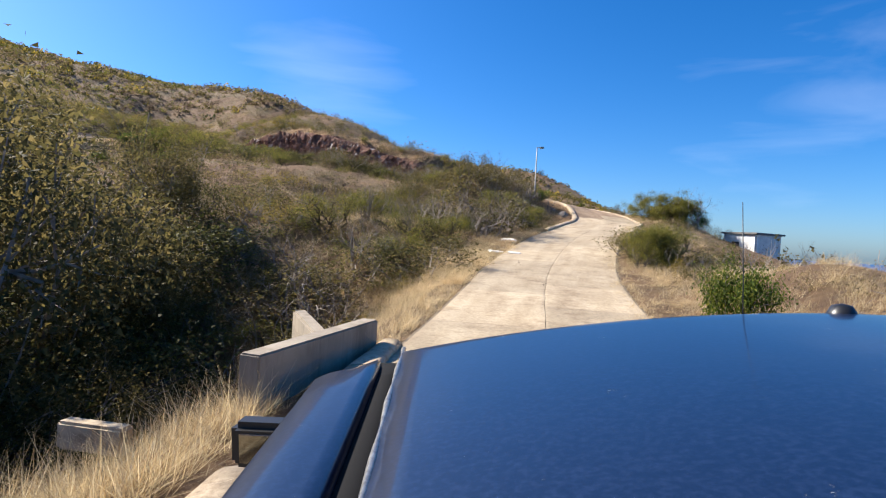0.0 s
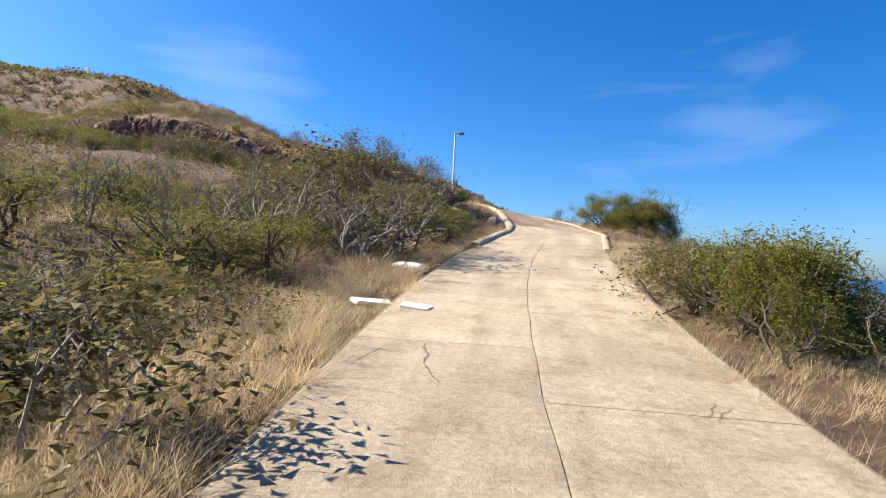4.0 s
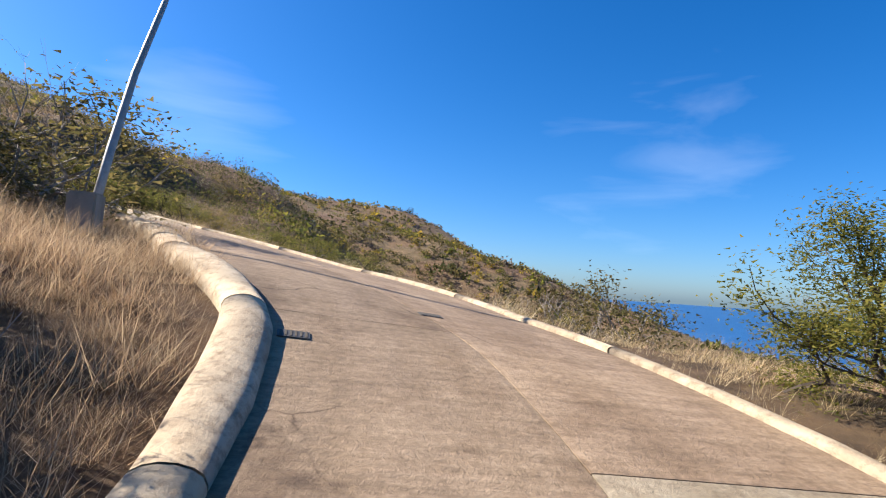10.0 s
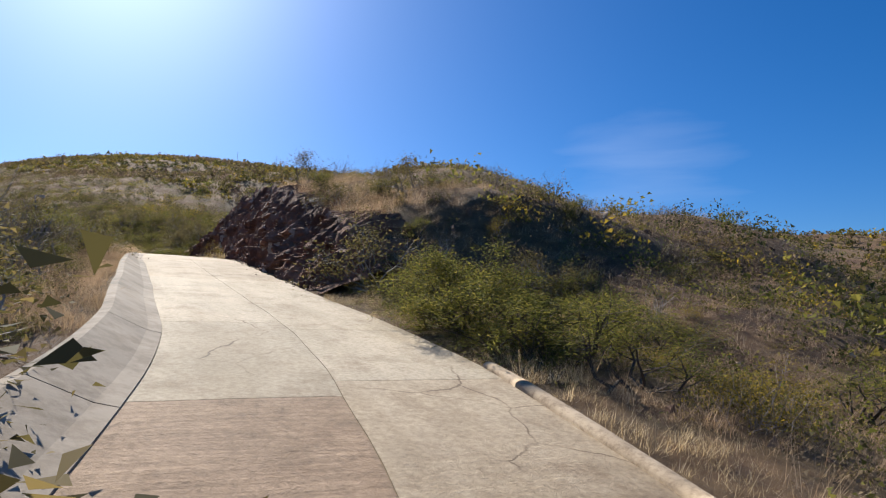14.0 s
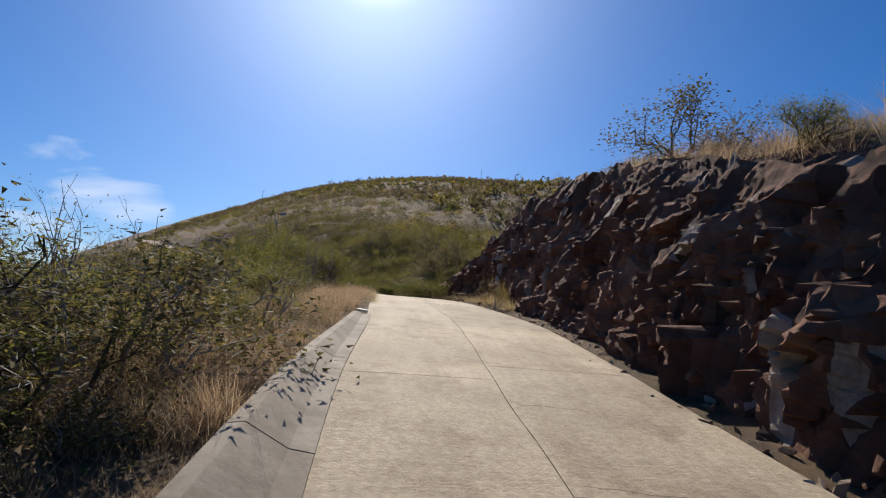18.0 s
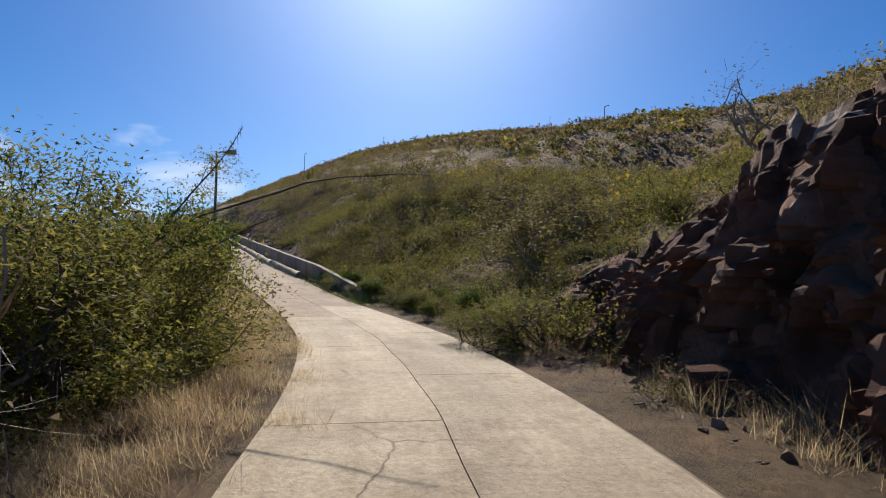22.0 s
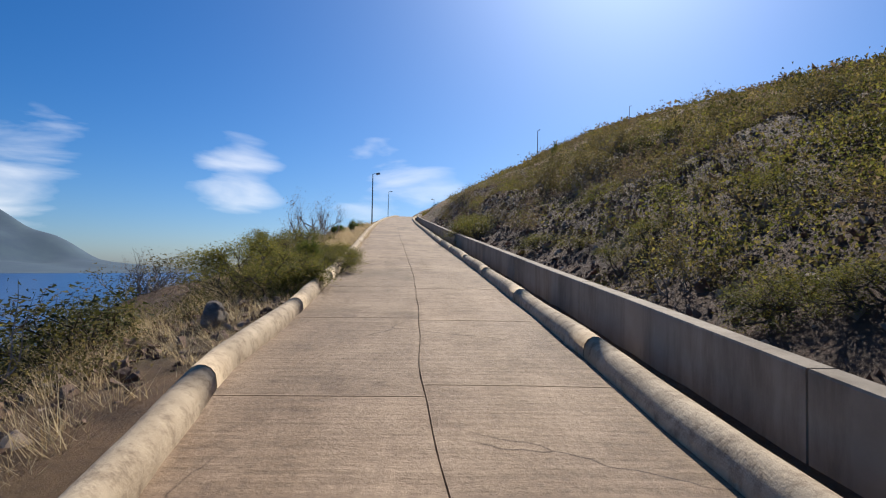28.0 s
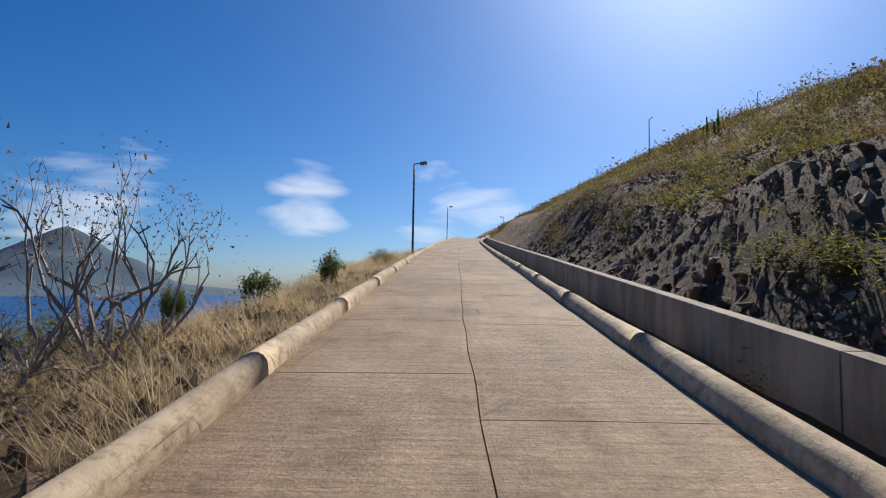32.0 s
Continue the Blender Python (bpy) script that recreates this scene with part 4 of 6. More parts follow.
# plants that stand by themselves
for kind, x, y, size, wide in (
("broad", 4.9, 9.3, 1.0, 0.6), ("tall", -8.8, 12.6, 2.0, 0.9), ("tall", -10.6, 11.8, 2.5, 0.85), ("tall", -11.8, 16.0, 2.5, 0.85), ("tall", -10.2, 20.5, 1.8, 0.9), ("tall", -14.0, 14.0, 2.7, 0.85), ("dark", -8.2, 16.5, 1.2, 1.2), ("dark", -9.4, 14.2, 1.1, 1.2), ("dark", -7.4, 12.2, 0.8, 1.2), ("yellow", -6.2, 11.0, 0.7, 1.0), ("bare", 1.0, 36.6, 2.1, 0.7), ("spread", 10.4, 29.6, 1.15, 1.35), ("acacia", 11.6, 31.6, 1.0, 1.3), ("bare", 11.2, 28.4, 0.8, 1.2), ("olive", 12.6, 33.6, 0.9, 1.4),
        ("spread", 20.0, 56.6, 1.35, 1.25), ("spread", 21.6, 55.2, 1.4, 1.25), ("spread", 23.2, 56.6, 1.35, 1.2), ("acacia", 22.4, 58.0, 1.2, 1.3), ("acacia", 21.0, 56.0, 1.1, 1.3), ("acacia", 22.6, 56.2, 1.1, 1.3), ("acacia", 24.0, 57.6, 1.1, 1.3), ("spread", 22.0, 54.4, 1.2, 1.2), ("acacia", 3.4, 78.6, 0.95, 1.45), ("acacia", 5.4, 77.6, 0.85, 1.4), ("acacia", 1.4, 79.6, 0.9, 1.3), ("bare", 23.9, 53.4, 1.2, 1.1),
        ("olive", 18.0, 43.5, 0.5, 1.3), ("olive", 14.6, 39.0, 0.5, 1.4), ("bare", 3.0, 35.6, 1.7, 1.0), ("bare", 4.2, 38.0, 1.35, 1.0), ("bare", 1.6, 37.6, 1.6, 1.0), ("acacia", 6.2, 43.0, 1.2, 1.2), ("acacia", 7.6, 47.4, 1.0, 1.1),
        ("acacia", 4.2, 45.5, 1.45, 1.2), ("acacia", 5.6, 40.6, 1.1, 1.2), ("bare", 8.6, 50.0, 0.85, 1.4), ("bare", 7.0, 51.6, 1.0, 1.3), ("bare", 6.0, 49.0, 1.0, 1.3), ("broad", 9.5, 57.2, 0.8, 0.9), ("broad", 9.1, 56.6, 0.7, 0.9), ("acacia", 26.8, 75.0, 0.7, 1.3),
        ("yellow", -25.6, 92.2, 0.95, 0.7), ("acacia", -43.4, 99.4, 0.65, 1.4), ("acacia", -46.4, 99.2, 0.65, 1.5), ("acacia", -41.4, 100.0, 0.65, 1.4), ("acacia", -39.6, 100.6, 0.6, 1.4), ("acacia", -81.2, 90.7, 0.54, 1.3), ("acacia", -83.4, 90.3, 0.54, 1.3), ("acacia", -82.2, 89.2, 0.65, 1.3), ("spread", -85.2, 89.4, 0.65, 1.2), ("acacia", -36.0, 84.6, 1.9, 1.0), ("bare", -33.2, 87.4, 1.1, 1.0),
        ("broad", -43.0, 88.6, 1.3, 1.1), ("broad", -47.0, 89.0, 2.0, 0.8), ("dark", -48.2, 89.8, 1.3, 0.8), ("dark", -46.0, 89.2, 1.3, 0.8), ("broad", -51.2, 92.0, 1.1, 0.9), ("broad", -52.4, 91.4, 1.2, 0.9), ("broad", -50.2, 90.6, 1.4, 0.9),
        ("acacia", -75.0, 90.4, 0.61, 1.5), ("spread", -76.8, 91.3, 0.61, 1.5), ("acacia", -78.4, 90.9, 0.58, 1.5), ("acacia", -77.6, 89.6, 0.68, 1.4), ("olive", -76.0, 91.6, 0.36, 1.4), ("acacia", -80.4, 90.3, 0.50, 1.3), ("acacia", -72.6, 88.6, 0.65, 1.2), ("bare", -93.6, 88.9, 1.4, 1.0), ("yellow", -92.0, 88.2, 1.2, 1.0), ("bare", -97.4, 89.3, 0.95, 0.8), ("acacia", -102.0, 88.2, 0.8, 1.2), ("olive", -90.2, 88.6, 0.9, 1.2),
        ("broad", -99.5, 90.0, 0.5, 0.7), ("bare", -98.6, 89.6, 1.15, 0.75), ("broad", -106.8, 90.6, 0.6, 0.7), ("acacia", -118.0, 90.6, 0.7, 1.4), ("acacia", -121.5, 90.2, 0.75, 1.4), ("broad", -67.0, 89.2, 0.7, 0.8), ("broad", -103.0, 90.0, 0.5, 0.8),
        ("bare", -63.4, 89.2, 1.25, 0.8), ("bare", -62.0, 88.6, 1.3, 0.8), ("olive", -66.0, 87.4, 1.0, 1.2), ("bare", -97.4, 88.2, 1.25, 0.8), ("yellow", -86.6, 88.9, 0.40, 0.9), ("bare", -30.5, 97.8, 1.2, 1.1), ("bare", -28.4, 98.6, 1.1, 1.1)):
    put_plant(kind, x, y, size, wide, 0.3 * size if kind in ("acacia", "spread") and size < 1.3 else 0.0)

# plants whose crowns lean over the verge
for kind, x, y, size, wide in (
        ("spread", -41.2, 88.7, 1.9, 0.8), ("spread", -43.6, 88.2, 1.9, 0.8), ("spread", -38.8, 87.6, 1.8, 0.8), ("spread", -36.6, 86.6, 1.6, 0.9), ("bare", -36.2, 88.0, 1.3, 1.0), ("bare", -34.6, 87.2, 1.25, 1.0),
        ("broad", -46.3, 91.0, 1.55, 0.75), ("broad", -47.4, 91.3, 1.45, 0.7), ("broad", -48.9, 91.2, 1.75, 0.6), ("broad", -48.1, 90.4, 1.6, 0.8), ("dark", -47.2, 90.2, 1.4, 0.9), ("dark", -49.3, 90.2, 1.35, 0.9), ("broad", -50.4, 90.9, 1.3, 0.7),
        ("broad", -52.3, 91.8, 0.95, 0.75), ("dark", -53.4, 91.2, 0.9, 0.8), ("dark", -9.6, 15.0, 2.4, 0.9), ("dark", -11.6, 18.4, 2.4, 0.9), ("dark", -12.4, 12.6, 2.5, 0.9), ("dark", -8.4, 19.4, 1.9, 0.9), ("dark", -14.8, 16.6, 2.5, 1.0), ("dark", -8.4, 10.8, 1.3, 0.9), ("dark", -9.8, 12.8, 1.9, 0.9), ("dark", -7.8, 15.6, 1.7, 0.9), ("dark", -7.4, 12.8, 1.5, 0.9), ("olive", -10.6, 21.6, 1.8, 0.9), ("bare", -6.6, 16.8, 1.2, 0.9), ("olive", -7.0, 23.0, 1.1, 1.3), ("yellow", -5.4, 22.4, 0.95, 1.3),
        ("olive", 9.4, 27.6, 1.45, 1.0), ("acacia", 10.6, 27.4, 1.4, 1.0), ("yellow", 10.2, 25.8, 1.0, 1.1), ("olive", 11.4, 26.2, 1.0, 1.2), ("dark", 13.4, 27.4, 0.7, 1.5), ("bare", -39.2, 107.4, 1.4, 1.2), ("bare", -37.4, 107.0, 1.1, 1.2), ("yellow", -28.6, 95.4, 0.8, 0.75),
        ("bare", 2.2, 33.4, 1.15, 1.1), ("bare", 1.0, 34.6, 1.3, 1.1), ("bare", 3.4, 36.8, 1.1, 1.2), ("bare", 0.2, 32.2, 1.2, 1.1), ("bare", 2.4, 35.2, 0.9, 1.3), ("bare", -0.6, 35.6, 1.5, 1.1), ("yellow", 3.2, 34.2, 0.6, 1.2), ("bare", 4.6, 39.4, 1.0, 1.2), ("yellow", 5.2, 40.4, 0.75, 1.2), ("acacia", 4.2, 41.8, 1.2, 1.2), ("acacia", 5.8, 44.4, 1.1, 1.2),
        ("bare", -99.7, 88.7, 1.65, 0.7), ("acacia", -100.8, 86.8, 1.0, 1.2), ("acacia", -94.0, 88.8, 0.95, 1.3), ("bare", -95.6, 88.6, 0.9, 1.0), ("yellow", -91.0, 88.4, 0.6, 1.1), ("acacia", -102.4, 86.4, 0.9, 1.3),
        ("broad", -50.2, 97.2, 0.32, 1.5), ("broad", -51.6, 97.0, 0.3, 1.5), ("acacia", -49.0, 97.4, 0.36, 1.6), ("broad", -48.0, 97.3, 0.34, 1.5), ("acacia", -46.6, 97.5, 0.4, 1.6), ("broad", -52.8, 97.0, 0.28, 1.4), ("broad", -45.4, 97.4, 0.3, 1.5),
        ("dark", -11.0, 25.0, 2.0, 1.1), ("dark", -13.4, 22.6, 2.3, 1.1), ("olive", -14.8, 27.0, 2.0, 1.1), ("dark", -16.6, 20.4, 2.5, 1.0), ("dark", -17.8, 24.6, 2.2, 1.1), ("yellow", -9.4, 26.4, 1.3, 1.1), ("dark", -18.6, 14.4, 2.6, 1.0), ("olive", -21.0, 19.0, 2.4, 1.1), ("tall", -16.0, 18.0, 2.4, 0.95), ("tall", -18.4, 22.0, 2.2, 1.0),
        ("yellow", -2.0, 14.9, 1.15, 0.7), ("olive", -3.2, 16.4, 1.0, 0.9), ("olive", -3.4, 13.4, 0.6, 1.0), ("yellow", -3.0, 19.0, 0.8, 1.0), ("dark", -12.6, 31.0, 1.7, 1.0), ("tall", -14.2, 29.0, 1.7, 0.9), ("yellow", -8.6, 29.6, 1.1, 1.1),
        ("bare", 8.2, 56.8, 0.6, 1.3), ("bare", 7.2, 57.6, 0.65, 1.3), ("bare", 6.6, 56.0, 0.6, 1.3), ("bare", 9.6, 53.4, 0.42, 1.3), ("yellow", 9.2, 52.6, 0.4, 1.2), ("acacia", 7.4, 49.0, 0.9, 1.2), ("bare", 8.2, 50.6, 0.6, 1.2), ("yellow", 5.7, 42.4, 0.65, 1.1),
        ("spread", -35.0, 88.1, 1.0, 1.0), ("bare", -33.8, 87.6, 0.9, 1.0), ("spread", -36.4, 88.9, 1.05, 1.0), ("spread", -37.6, 89.3, 1.15, 0.95), ("spread", -38.8, 89.5, 1.2, 0.95), ("spread", -39.9, 89.6, 1.15, 0.9), ("dark", -37.4, 89.2, 0.75, 1.0), ("dark", -38.9, 89.4, 0.8, 1.0), ("dark", -36.2, 88.6, 0.8, 1.0),
        ("acacia", -80.3, 91.8, 0.62, 0.95), ("acacia", -81.5, 91.8, 0.66, 0.9), ("acacia", -82.7, 91.8, 0.6, 0.95), ("broad", -81.0, 90.9, 0.6, 1.0), ("acacia", -84.1, 91.0, 0.52, 1.1), ("broad", -83.4, 90.8, 0.5, 1.0), ("acacia", -78.8, 91.8, 0.6, 0.95), ("olive", -85.6, 90.5, 0.5, 1.2), ("bare", -87.2, 90.2, 0.6, 1.2), ("acacia", -88.6, 89.6, 0.8, 1.2),
        ("acacia", -91.2, 98.3, 1.05, 1.1), ("acacia", -93.2, 98.6, 0.95, 1.2), ("acacia", -96.0, 98.8, 0.8, 1.3), ("acacia", -99.5, 98.7, 0.8, 1.3), ("acacia", 8.7, 25.2, 1.4, 0.8), ("spread", 9.3, 25.6, 1.25, 0.7), ("acacia", 8.3, 24.0, 0.9, 0.9), ("acacia", 10.2, 26.0, 1.1, 1.0),
        ("acacia", 0.6, 80.6, 0.85, 1.3), ("spread", 3.4, 78.4, 0.8, 1.3), ("acacia", 7.4, 76.6, 0.7, 1.3)):
    put_plant(kind, x, y, size, wide, 0.15 * size, hold=True)

# the thorny branches that reach over the road
def thorn_branch(root, line, radius, seed, leaves):
    """A bare, tapering limb with pairs of long thorns, side twigs and sprays of small leaves."""
    rng, nr = random.Random(seed), np.random.default_rng(seed)
    limb = tagged(new("thorn_branch"), "long thorny acacia branch reaching over the road", "branch", "thorny branches")
    pts = [Vector(q) for q in root + line]
    part("stem", tube("stem", pts, [radius * (1 - 0.85 * i / (len(pts) - 1)) for i in range(len(pts))], DARK_BARK, 6), limb)
    twigs, centres = [], []
    for i in range(len(root) - 1, len(pts) - 1):
        for u in np.linspace(0, 1, 5, endpoint=False):
            p = pts[i].lerp(pts[i + 1], u)
            for sgn in (1, -1):
                q = p + Vector((rng.uniform(-0.03, 0.03), rng.uniform(-0.03, 0.03), sgn * rng.uniform(0.06, 0.13)))
                part("thorn", tube("thorn", [p, q], [0.005, 0.001], DARK_BARK, 4), limb)
        if leaves and i < len(pts) - 2:
            for _ in range(leaves):
                p = np.array(pts[i].lerp(pts[i + 1], rng.random()))
                d = nr.normal(0, 1, 3) * np.array((1, 1, 0.55))
                q = p + d / np.linalg.norm(d) * rng.uniform(0.25, 0.6)
                if road_coords(q[:1], q[1:2])[1][0] > -2.1:
                    continue
                m = (p + q) / 2 + nr.normal(0, 0.03, 3)
                twigs += [(p, m, 0.0058, 0.004), (m, q, 0.004, 0.002)]
                centres.append(p + (q - p) * nr.uniform(0.25, 1.1, (70, 1)) + nr.normal(0, 0.045, (70, 3)))
    if twigs:
        part("twig", stems_mesh("twig", twigs, DARK_BARK), limb)
        part("leaf_spray", leaves_mesh("leaf_spray", nr, np.concatenate(centres), 0.032, 0.22, ACACIA_LEAF), limb)


thorn_branch([(-40.0, 89.5, 14.4), (-39.3, 90.9, 15.4)], [(-38.38, 92.05, 15.80), (-38.14, 92.38, 15.94), (-37.75, 92.86, 16.03), (-37.32, 93.29, 16.03), (-36.99, 93.54, 16.04), (-36.67, 93.75, 16.00), (-36.49, 93.87, 15.96)], 0.024, 3, 0)
thorn_branch([(-40.4, 90.0, 14.4), (-39.0, 90.4, 15.2)], [(-38.2, 90.7, 15.6), (-37.5, 90.95, 15.9), (-36.9, 91.1, 16.1), (-36.4, 91.2, 16.3)], 0.022, 6, 9)
thorn_branch([(-41.0, 90.4, 14.2), (-39.8, 91.3, 15.0)], [(-39.2, 91.8, 15.3), (-38.9, 92.1, 15.45), (-38.7, 92.3, 15.5)], 0.02, 7, 0)
thorn_branch([(-40.6, 89.8, 14.0), (-39.4, 90.2, 14.5)], [(-38.6, 90.5, 14.8), (-37.9, 90.7, 15.0), (-37.3, 90.9, 15.15), (-36.9, 91.0, 15.2)], 0.02, 8, 9)

# thickets beside the road: along, along, right from, right to, kinds, how many, size, size
THICKETS = [
    (122, 141, -5.6, -4.2, ("bare", "acacia", "bare"), 18, 0.45, 0.7),
    (50, 72, -7.5, -3.8, ("olive", "yellow", "bare", "olive"), 22, 0.3, 0.6), (184, 256, 5.5, 15, ("olive", "dark", "acacia", "olive", "bare"), 90, 0.3, 0.6),
    (52, 86, -26, -5, ("olive", "yellow", "bare", "olive", "dark"), 80, 0.6, 1.15), (86, 114, -44, -12, ("olive", "bare", "acacia", "yellow"), 60, 0.6, 1.1), (100, 134, 6, 30, ("olive", "yellow", "bare", "acacia"), 70, 0.45, 0.9), (140, 176, 16, 40, ("olive", "yellow", "dark"), 60, 0.5, 0.85), (178, 240, 12, 40, ("olive", "yellow", "dark"), 80, 0.45, 0.8),
    (45, 60, -22, -11, ("yellow", "bare", "dark", "olive"), 20, 1.0, 1.6), (43, 52, -9, -5.5, ("yellow", "dark", "bare"), 9, 0.5, 0.9), (58, 84, -30, -6, ("olive", "yellow", "bare", "acacia", "olive"), 64, 0.75, 1.45), (56, 66, -7, -4.6, ("olive", "yellow", "bare"), 8, 0.5, 0.9),
    (70, 92, -16, -5.0, ("acacia", "olive", "bare", "acacia"), 34, 0.7, 1.2), (90, 110, -22, -8.5, ("bare", "olive", "bare", "yellow"), 34, 0.6, 1.1), (60, 80, 4.6, 14, ("olive", "bare", "yellow"), 18, 0.4, 0.8), (43, 60, 5.5, 16, ("bare", "olive", "yellow"), 16, 0.4, 0.8),
    (113, 139, -12, -3.6, ("bare", "dark", "acacia", "bare", "olive"), 56, 0.75, 1.2), (112, 131, 4.2, 12, ("acacia", "acacia", "olive", "yellow"), 40, 0.5, 0.9), (138, 156, -16, -5.0, ("bare", "acacia", "dark", "acacia"), 46, 0.75, 1.15), (154, 168, -14, -5, ("dark", "acacia", "bare"), 26, 0.9, 1.4),
    (97, 114, 4, 16, ("olive", "yellow", "bare"), 30, 0.4, 0.75), (164, 192, 3.6, 20, ("acacia", "acacia", "olive", "yellow", "acacia"), 84, 0.55, 1.0), (169, 183, 2.3, 4.2, ("acacia", "broad", "acacia"), 26, 0.3, 0.55), (188, 250, 7.5, 22, ("olive", "acacia", "yellow", "bare"), 64, 0.45, 0.85), (126, 143, -7, -3.2, ("bare", "acacia", "olive", "bare"), 40, 0.45, 0.8), (92, 130, -60, -16, ("olive", "yellow", "bare"), 40, 0.8, 1.3), (91, 112, -9.5, -3.8, ("bare", "bare", "olive"), 34, 0.35, 0.7), (137, 153, -7.5, -3.8, ("acacia", "bare", "acacia"), 26, 0.5, 0.8), (112, 129, -7.5, -3.2, ("bare", "bare", "olive", "acacia"), 34, 0.5, 0.85),
    (196, 216, 3.6, 8, ("acacia", "olive"), 10, 0.35, 0.6), (168, 202, -16, -5.0, ("acacia", "bare", "dark", "broad"), 46, 0.7, 1.1), (200, 262, -16, -6.5, ("acacia", "olive", "bare"), 44, 0.5, 0.8), (134, 170, 6.6, 16, ("olive", "bare", "yellow", "acacia"), 44, 0.45, 0.85)]
for s0, s1, l0, l1, kinds, count, lo, hi in THICKETS:
    for _ in range(count):
        kind, size, wide = _prng.choice(kinds), _prng.uniform(lo, hi), _prng.uniform(0.9, 1.3)
        s, lat = _prng.uniform(s0, s1), _prng.uniform(l0, l1)
        p = along(s, lat)
        put_plant(kind, p[0], p[1], size, wide * 1.1, 0.22 * size, shrink=True)
for (k, _), protos in PROTOS.items():
    for o in protos:
        if o.name not in _used:
            bpy.data.objects.remove(o, do_unlink=True) if not o.children else put_plant(k, -30 - 3 * _prng.random(), 60 + 6 * _prng.random(), 0.9)

# scrub over the hills: many small crowns in one mesh for each kind


def crowns(name, label, places, sizes, per, leaf, mat, seed, flat=0.62):
    rng = np.random.default_rng(seed)
    n = len(places)
    c = rng.normal(0, 1, (n, per, 3))
    c /= np.linalg.norm(c, axis=2)[:, :, None] + 1e-9
    c *= (rng.random((n, per, 1)) ** 0.45)
    lump = 1 + 0.45 * np.sin(c[:, :, :1] * 5 + rng.random((n, 1, 1)) * 6) * np.cos(c[:, :, 1:2] * 4 + rng.random((n, 1, 1)) * 6)
    c = c * lump
    c[:, :, 2] = np.abs(c[:, :, 2]) * flat * 1.5 + 0.05
    c = c * sizes[:, None, None] + places[:, None, :]
    c = c.reshape(-1, 3)
    L = np.repeat(sizes, per)[:, None] * leaf * rng.uniform(0.6, 1.4, (n * per, 1))
    d = rng.normal(0, 1, (n * per, 3))
    d /= np.linalg.norm(d, axis=1)[:, None]
    w = np.cross(d, rng.normal(0, 1, (n * per, 3)) + np.array((0, 0, 0.8)))
    w /= np.linalg.norm(w, axis=1)[:, None] + 1e-9
    V = np.stack([c - d * L * 0.5 - w * L * 0.25, c + d * L * 0.5, c - d * L * 0.1 + w * L * 0.45], 1).reshape(-1, 3)
    me = bpy.data.meshes.new(name)
    m = len(c)
    me.vertices.add(m * 3)
    me.vertices.foreach_set("co", V.astype(np.float32).ravel())
    me.loops.add(m * 3)
    me.loops.foreach_set("vertex_index", np.arange(m * 3, dtype=np.int32))
    me.polygons.add(m)
    me.polygons.foreach_set("loop_start", np.arange(0, m * 3, 3, dtype=np.int32))
    me.update(calc_edges=True)
    me.materials.append(mat)
    return tagged(new(name, me), label, "scrub", kind="stuff")


_nrng = np.random.default_rng(5)


def scatter(n, x0, x1, y0, y1):
    x, y = _nrng.uniform(x0, x1, n), _nrng.uniform(y0, y1, n)
    s, lat, rz = road_coords(x, y)
    z = land(x, y)
    return x, y, z, s, lat


_x, _y, _z, _s, _lat = scatter(56000, -330, 110, -15, 400)
_dist = np.abs(_lat)
_keep = (_z > SEA_LEVEL + 2) & (_nrng.random(len(_x)) < np.clip(1.2 - _dist / 260, 0.22, 1)) & (_dist > 12) & (np.hypot(_x - 6, _y - 66) > 16) & (np.hypot(_x, _y - 34) > 12)
_keep &= ~((_s > 128) & (_s < 172) & (_lat > 0) & (_lat < 9)) & ~((_s > 184) & (_lat > 0) & (_lat < 15) & (_nrng.random(len(_x)) < 0.75))
_keep &= ~((_x > 14) & (_y < 120) & (_nrng.random(len(_x)) < 0.55))
# bare, grassy patches between the scrub
_patch = np.sin(_x * 0.075 + 2 * np.sin(_y * 0.03)) + np.cos(_y * 0.09 - _x * 0.04) + _nrng.normal(0, 0.6, len(_x))
_keep &= (_patch > -1.1) | ((_x < -60) & (_nrng.random(len(_x)) < 0.8))
_x, _y, _z, _dist = _x[_keep], _y[_keep], _z[_keep], _dist[_keep]
_kind = (np.sin(_x * 0.05) + np.cos(_y * 0.06) + _nrng.normal(0, 1.0, len(_x)))
for lab, name, mat, lo, hi in (("dry brown leafless scrub spread over the hillside", "brown_scrub", BROWN_LEAF, -9, -1.1), ("dusty olive scrub spread over the hillside", "olive_scrub", OLIVE_LEAF, -1.1, 0.5),
                               ("low green thorn scrub on the hillside", "green_scrub", ACACIA_LEAF, 0.5, 1.0), ("yellow green shrubs dotted over the hillside", "yellow_scrub", YELLOW_LEAF, 1.0, 1.5), ("dark green shrubs dotted over the hillside", "dark_scrub", DARK_LEAF, 1.5, 9)):
    sel = (_kind > lo) & (_kind <= hi)
    for tag, a, b, per, leaf in (("near", 0, 45, 120, 0.13), ("far", 45, 130, 30, 0.42), ("farther", 130, 999, 12, 0.66)):
        k = sel & (_dist > a) & (_dist <= b)
        if k.any():
            crowns(name, lab, np.c_[_x, _y, _z][k], _nrng.uniform(0.45, 1.25, k.sum()) * (1 + 0.7 * (_nrng.random(k.sum()) > 0.86)) * (1.0 if a < 100 else 1.5), per, leaf, mat, len(name) + a)

# dry grass


